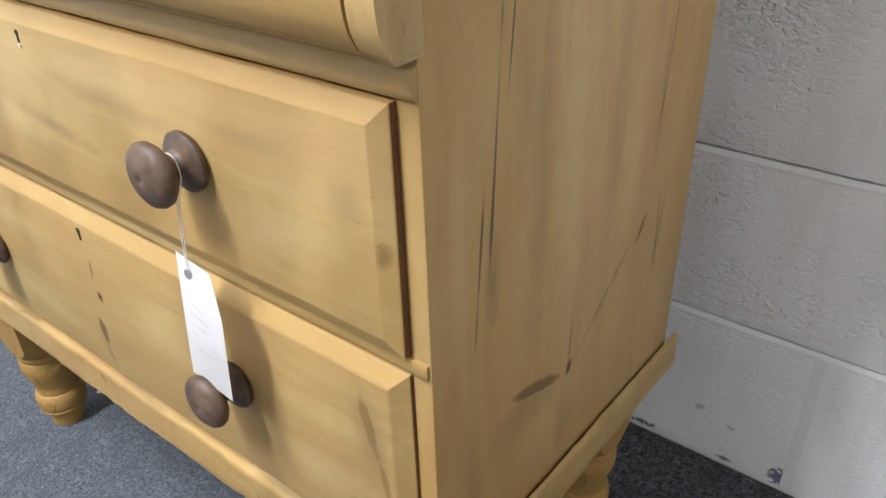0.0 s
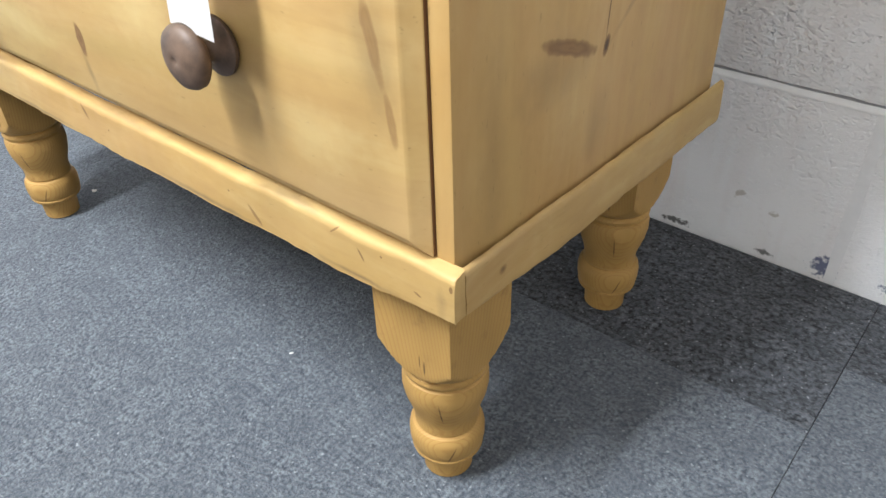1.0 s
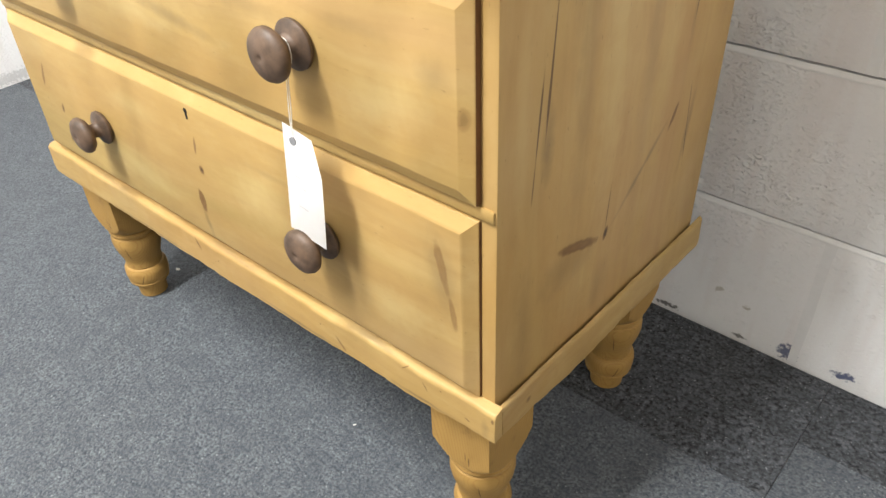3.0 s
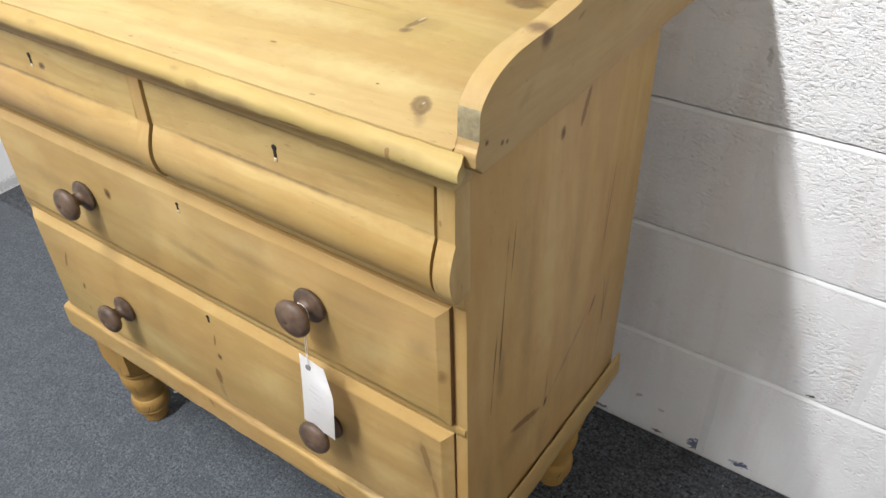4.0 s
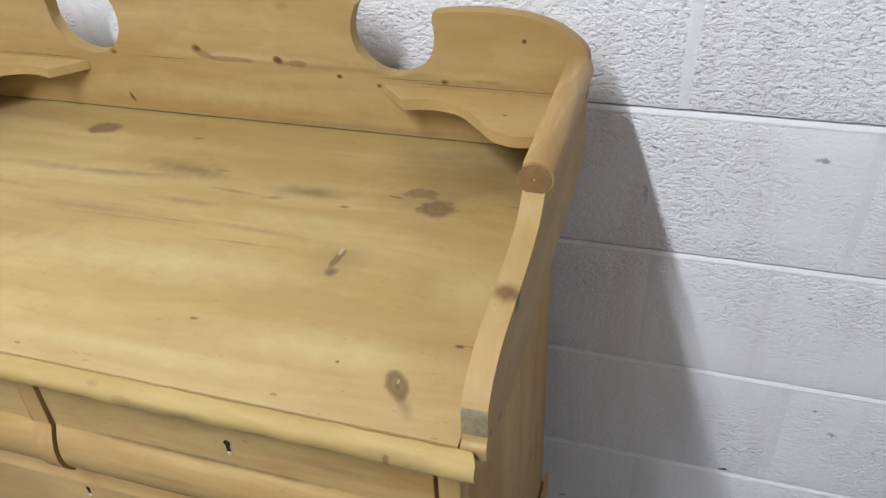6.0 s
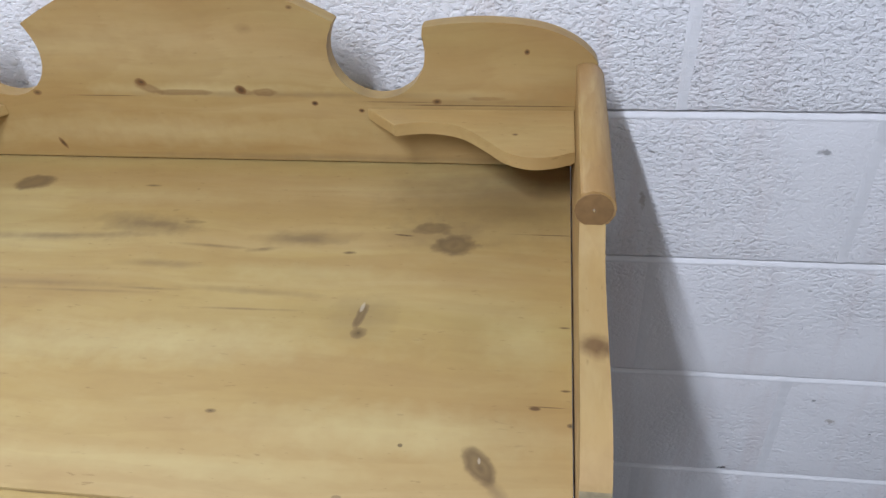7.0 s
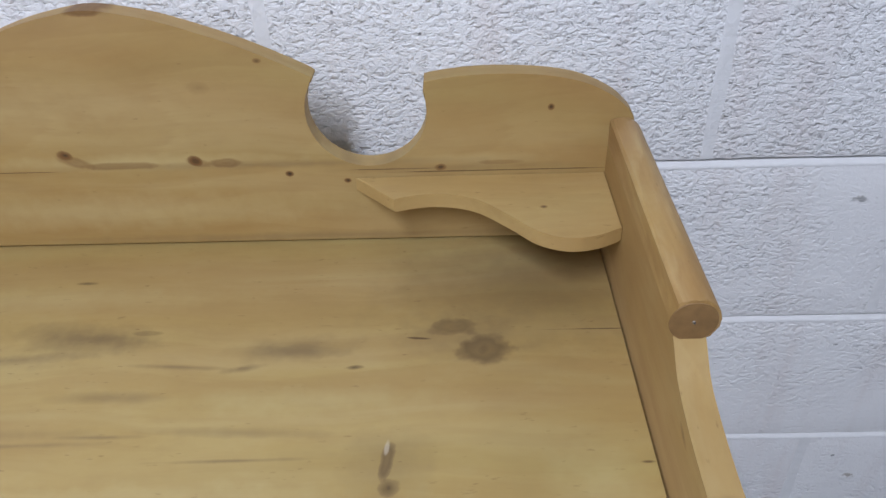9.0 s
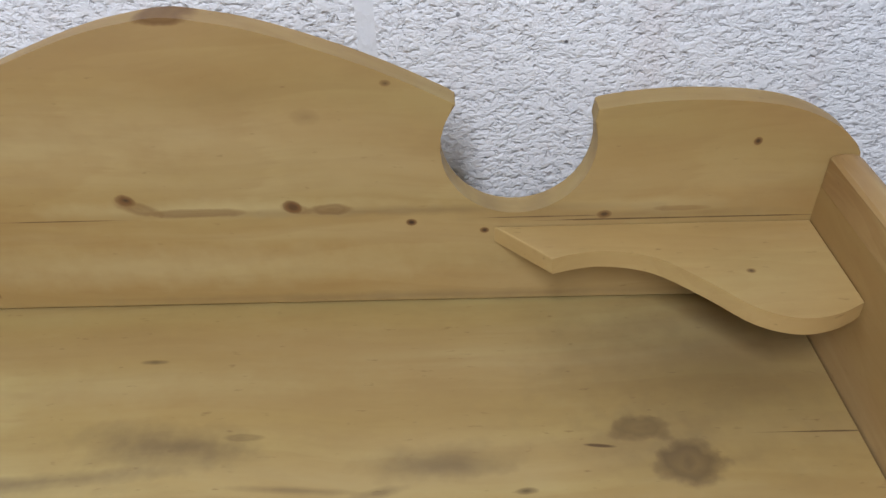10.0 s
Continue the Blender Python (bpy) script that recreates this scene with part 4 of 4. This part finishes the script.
side_curve = curve_points([(-0.0165, 0.8985), (-0.0168, 0.9105), (-0.0124, 0.9165), (-0.0108, 0.9400), (-0.0085, 0.9475), (-0.003, 0.954), (0.012, 0.965), (0.040, 0.9735), (0.076, 0.9765), (0.120, 0.9785), (0.155, 0.983), (0.182, 0.9905), (0.200, 1.004), (0.216, 1.013)], 5)
side_outline = [(G_BACK, 0.8885), (-0.0060, 0.8885), *side_curve, (G_BACK, 1.014)]
for x0, x1 in ((GX1, GX1 + 0.021), (GX0 - 0.021, GX0)):
    side = part("gallery_side", extrude(side_outline, 0, x0, x1, 0.0015), gallery_pine, washstand, "shaped gallery end board with a dark knot", 20)
    side.data.materials.append(grey_end)
    for f in side.data.polygons:
        if f.center.y < -0.008 and 0.9190 < f.center.z < 0.9460 and abs(f.normal.x) < 0.5:
            f.material_index = 1          # worn grey end grain over the toe
    sign = 1 if x0 > -0.5 else -1
    inner, cx = (x0 if sign > 0 else x1) - sign * 0.0004, (x0 + x1) / 2 + sign * 0.0005
    shape = [(inner, 1.0120), (inner, 1.0345), (inner + sign * 0.0022, 1.0367)] + [(cx + sign * 0.0178 * math.cos(radians(a)), 1.0200 + 0.0178 * math.sin(radians(a))) for a in range(96, -104, -10)]
    rod = part("gallery_rail", extrude(shape, 1, 0.2045, 0.4575, 0.0012), rod_pine, washstand, "rounded rail with a nail in its end", 25)
    part("rail_end", lathe([(0.2036, 0.0155), (0.2042, 0.0158)], 24, 1, (cx, 0, 1.0200)), end_grain, rod, "darker end grain of the rail")
    part("nail", lathe([(0.2028, 0.0010), (0.2044, 0.0018)], 8, 1, (cx, 0, 1.0200)), steel, rod)

# splashback: one shaped board between the gallery ends, with ears over them


def arc(cx, cz, r, a0, a1, n):
    return [(cx + r * math.cos(radians(a0 + (a1 - a0) * k / n)), cz + r * math.sin(radians(a0 + (a1 - a0) * k / n))) for k in range(n + 1)]


CX = -0.4410
ear = curve_points([(GX1 + 0.0225, 0.9842), (GX1 + 0.0225, 1.031), (GX1 + 0.012, 1.0485), (-0.006, 1.0620), (-0.030, 1.0725), (-0.060, 1.0785), (-0.100, 1.0810), (-0.135, 1.0795), (-0.1640, 1.0755)], 4)
bite = arc(-0.2165, 1.0480, 0.0540, 28, -217, 26)[1:]
crest = curve_points([(-0.2600, 1.0820), (-0.297, 1.1010), (-0.335, 1.1175), (-0.385, 1.1350), (-0.425, 1.1435), (CX, 1.1450)], 5)
half = [*ear, *bite, *crest]
left_half = [(2 * CX - x - (0.0 if x < -0.2 else 0.030 * (x + 0.2) / 0.22), z) for x, z in half]
splash = [*half, *left_half[::-1][1:], (GX0 - 0.0005, 0.9842), (GX0 - 0.0005, TOP + 0.0012), (GX1 + 0.0005, TOP + 0.0012), (GX1 + 0.0005, 0.9842)]
part("splashback", extrude(splash, 1, B_BACK + 0.0003, G_BACK - 0.0008, 0.0018), back_pine, washstand, "shaped pine splashback with two round cut-outs", 20)

shelf_edge = curve_points([(-0.194, 0.4175), (-0.178, 0.4225), (-0.160, 0.4250), (-0.138, 0.4220), (-0.117, 0.4120), (-0.092, 0.3870), (-0.070, 0.3625), (-0.046, 0.3520), (-0.022, 0.3550), (-0.0005, 0.3660)], 5)
shelf = [(-0.0005, B_BACK - 0.0004), (-0.232, B_BACK - 0.0004), *shelf_edge]
part("corner_shelf", extrude(shelf, 2, 0.9685, 0.9825, 0.0012), shelf_pine, washstand, "small shaped corner shelf in the gallery", 20)
part("corner_shelf", extrude([(GX0 + GX1 - x, y) for x, y in shelf], 2, 0.9685, 0.9825, 0.0012), shelf_pine, washstand, "small shaped corner shelf in the gallery", 20)

# ---- the price tag ----
tag = tagged(new("price_tag"), "white card price tag hung from a drawer knob on string", "tag")


def tag_place(s, h):
    """A place on the curled card: s across (0 to 1), h down from its top (0 to 1)."""
    tl, bl = Vector((-0.2345, -0.0200, 0.5560)), Vector((-0.2400, -0.0275, 0.4375))
    tr, mr, br = Vector((-0.1965, -0.0190, 0.5480)), Vector((-0.1800, -0.0270, 0.5190)), Vector((-0.1850, -0.0300, 0.4355))
    right = tr.lerp(mr, h / 0.26) if h < 0.26 else mr.lerp(br, (h - 0.26) / 0.74)
    curl = math.sin(math.pi * h)
    return tl.lerp(bl, h).lerp(right, s) + Vector((0.004 * curl, -0.004 * curl * math.sin(math.pi * (0.25 + 0.5 * s)), 0.0))


bm = bmesh.new()
NS, NH = 8, 22
grid = {}
for i in range(NS + 1):
    for j in range(NH + 1):
        s, h = i / NS, j / NH
        grid[i, j] = bm.verts.new(tag_place(s, h))
for i in range(NS):
    for j in range(NH):
        bm.faces.new((grid[i, j], grid[i + 1, j], grid[i + 1, j + 1], grid[i, j + 1]))
bmesh.ops.solidify(bm, geom=list(bm.faces), thickness=0.0006)
card = part("card", bm, card_white, tag)
hole = tag_place(0.33, 0.10) + Vector((0, -0.0008, 0))
part("eyelet", lathe([(-0.0006, 0.0042), (0.0012, 0.0042)], 16, 1, hole), eyelet_grey, tag, "grey reinforced hole")
for h, s0, s1 in ((0.30, 0.30, 0.62), (0.38, 0.26, 0.70), (0.46, 0.30, 0.58), (0.54, 0.28, 0.66), (0.66, 0.35, 0.60)):
    bm = bmesh.new()
    q = [tag_place(s0, h), tag_place(s1, h), tag_place(s1, h + 0.012), tag_place(s0, h + 0.012)]
    bm.faces.new([bm.verts.new(p + Vector((0, -0.0009, 0))) for p in q])
    bmesh.ops.solidify(bm, geom=list(bm.faces), thickness=0.0002)
    part("writing_line", bm, ink, tag)
string = curve_points([(hole.x, hole.y, hole.z), (hole.x + 0.001, -0.0195, 0.575), (-0.2165, -0.0180, 0.603), (-0.2095, -0.0165, 0.622), (-0.2110, -0.0165, 0.636), (-0.2190, -0.0165, 0.6398), (-0.2270, -0.0165, 0.636), (-0.2285, -0.0170, 0.622), (-0.2185, -0.0190, 0.603), (hole.x - 0.001, -0.0205, 0.575), (hole.x, hole.y, hole.z)], 5)
part("string", tube(string, 0.00045, 6), string_white, tag)

# ---- carpet tiles and wall blocks ----
TILE, JX, JY = 0.5, 0.209, 0.315
STEP = 0.116         # the columns past the open joint are laid this much further back


def shared_block(name, sx, sy, sz, edge, material):
    return finish(block(-sx / 2, sx / 2, -sy / 2, sy / 2, -sz / 2, sz / 2, edge, 1), name, material, 40)


tile_meshes = {}
for i in range(-5, 11):
    for j in range(-6, 1):
        x0, y0 = JX + TILE * i, JY + TILE * j + (STEP if i >= 0 else 0.0)
        x1, y1 = min(x0 + TILE, EAST_X), min(y0 + TILE, WALL_Y - 0.001)
        x0 = max(x0, WEST_X)
        if x1 - x0 < 0.02:
            continue
        near = j >= 0
        a = x0 + (0.0004 if i == 0 else 0.00008)      # the one joint that has opened
        b = x1 - (0.0004 if i == -1 else 0.00008)
        key = (round(b - a, 4), round(y1 - y0, 3), near)
        if key not in tile_meshes:
            tile_meshes[key] = shared_block("carpet_tile", b - a, y1 - y0 - 0.00016, 0.006, 0.0003, carpet_dark if near else carpet_light)
        ob = new("carpet_tile", tile_meshes[key])
        ob.location = ((a + b) / 2, (y0 + y1) / 2, -0.003)
        ob.parent = floor
# the far end of the floor, out of the near stretch
bm = bmesh.new()
for i in range(-5, 11):
    for j in range(-14, -6):
        x0, y0 = max(JX + TILE * i, WEST_X), max(JY + TILE * j + (STEP if i >= 0 else 0.0), SOUTH_Y)
        x1, y1 = min(JX + TILE * (i + 1), EAST_X), JY + TILE * (j + 1) + (STEP if i >= 0 else 0.0)
        if x1 - x0 > 0.02 and y1 - y0 > 0.02:
            block(x0 + 0.0007, x1 - 0.0007, y0 + 0.0007, y1 - 0.0007, -0.006, 0.0, 0.0012, 1, into=bm)
far_tiles = part("far_carpet_tiles", bm, carpet_light, floor)
far_tiles["kind"] = "stuff"

COURSE = [0.0, 0.2400, 0.4735, 0.6960, 0.9220] + [0.9220 + 0.225 * k for k in range(1, 10)]
LONG, GAP = 0.46, 0.011


def rough_block(name, sx, sz, material):
    """A block face with softly rounded, slightly broken arrises."""
    bm = bmesh.new()
    nx, nz = max(2, int(sx / 0.02)), max(2, int(sz / 0.02))
    g = {}
    for i in range(nx + 1):
        for k in range(nz + 1):
            x, z = sx * (i / nx - 0.5), sz * (k / nz - 0.5)
            rim = i in (0, nx) or k in (0, nz)
            wob = 0.0016 * noise.noise(Vector((x * 40, z * 40, sx * 7)))
            g[i, k] = bm.verts.new((x + (wob if i not in (0, nx) else wob * 1.2), 0.0018 if rim else 0.0004 * noise.noise(Vector((x * 22, z * 22, 3))), z + wob))
    for i in range(nx):
        for k in range(nz):
            bm.faces.new((g[i, k], g[i + 1, k], g[i + 1, k + 1], g[i, k + 1]))
    rim = [e for e in bm.edges if e.is_boundary]
    out = bmesh.ops.extrude_edge_only(bm, edges=rim)
    for v in (v for v in out["geom"] if isinstance(v, bmesh.types.BMVert)):
        v.co.y = 0.02
    return finish(bm, name, material, 60)


def mortar_bed(name, length, height, material, slope=0.0038):
    """A run of painted mortar with a slightly wandering face; its front is at y = 0."""
    bm = bmesh.new()
    n = max(1, int(length / 0.03))
    prof = [(0.014, -height / 2), (0.0004, -height / 2), (0.0, -height / 3), (0.3 * slope, 0.0), (slope, height / 2), (0.014, height / 2)]
    rows = []
    for i in range(n + 1):
        x = length * (i / n - 0.5)
        w = noise.noise(Vector((x * 9, length, 2)))
        rows.append([bm.verts.new((x, y + (0.0006 * w if y < 0.01 else 0), z + 0.0011 * noise.noise(Vector((x * 23, length, 7))))) for y, z in prof])
    for a, b in zip(rows, rows[1:]):
        for k in range(len(prof) - 1):
            bm.faces.new((a[k], a[k + 1], b[k + 1], b[k]))
    return finish(bm, name, material, 50)


def lay_blocks(parent, u0, u1, phase, place, material, name):
    meshes, uprights = {}, {}
    for c in range(len(COURSE) - 1):
        z0, z1 = COURSE[c] + (GAP / 2 if c else -0.004), min(COURSE[c + 1] - GAP / 2, ROOF - 0.002)
        if z1 - z0 < 0.03:
            continue
        if c:
            # the bed fills the lower part of the joint; a hairline stays open above it
            bed = new("mortar_bed", mortar_bed("mortar_bed", u1 - u0 - 0.002, GAP - 0.0025, paint_mortar))
            bed.matrix_world = place((u0 + u1) / 2, COURSE[c] - 0.0028, 0.0008)
            bed.parent = parent
        u = phase + (0 if c % 2 == 0 else LONG / 2) + (0.012, -0.011, -0.008, 0.011)[c % 4] * (c < 4)
        u -= LONG * math.ceil((u - u0) / LONG)
        while u < u1:
            a, b = max(u + GAP / 2, u0 + 0.001), min(u + LONG - GAP / 2, u1 - 0.001)
            if b - a > 0.03:
                key = (round(b - a, 3), round(z1 - z0, 3))
                if key not in meshes:
                    meshes[key] = rough_block(name, b - a, z1 - z0, material)
                ob = new(name, meshes[key])
                ob.matrix_world = place((a + b) / 2, (z0 + z1) / 2, 0.0)
                ob.parent = parent
            if u0 + 0.02 < u < u1 - 0.02:
                h = round(z1 - z0, 3)
                if h not in uprights:
                    uprights[h] = mortar_bed("mortar_joint", h, GAP + 0.005, paint_mortar, 0.0007)
                ob = new("mortar_joint", uprights[h])
                ob.matrix_world = place(u, (z0 + z1) / 2, 0.0011) @ pose(0, 0, 0, 0, 90, 0)
                ob.parent = parent
            u += LONG


lay_blocks(wall_north, WEST_X, EAST_X, 0.134, lambda u, z, d: pose(u, WALL_Y + d, z), paint_north, "block")
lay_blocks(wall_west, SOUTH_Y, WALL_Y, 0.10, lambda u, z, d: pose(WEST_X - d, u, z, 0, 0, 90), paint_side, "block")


def scrap(name, x, y, size, turn, material, label, category, group=""):
    """A small uneven scrap lying on the carpet."""
    bm = bmesh.new()
    bmesh.ops.create_icosphere(bm, subdivisions=2, radius=size)
    for v in bm.verts:
        v.co.x *= 1.6
        v.co.z *= 0.5
    wear(bm, size * 0.5, 260.0, x * 50)
    ob = new(name, finish(bm, name, material, 60))
    ob.matrix_world = pose(x, y, size * 0.3, 0, 0, turn)
    tagged(ob, label, category, group)


for x, y, size, turn in ((-0.828, 0.111, 0.0030, 20), (-0.302, 0.060, 0.0016, 60)):
    scrap("lint", x, y, size, turn, string_white, "tiny scrap of white lint lying on the grey carpet", "lint", "scraps of lint on the carpet")
dry_brown = plain("dry_brown_leaf", (0.075, 0.050, 0.040), 0.9, grain=0.3, scale=300.0, bump=0.3)
scrap("brown_scrap", 0.195, 0.174, 0.0052, -38, dry_brown, "small brown scrap on the carpet beside a tile joint", "scrap")
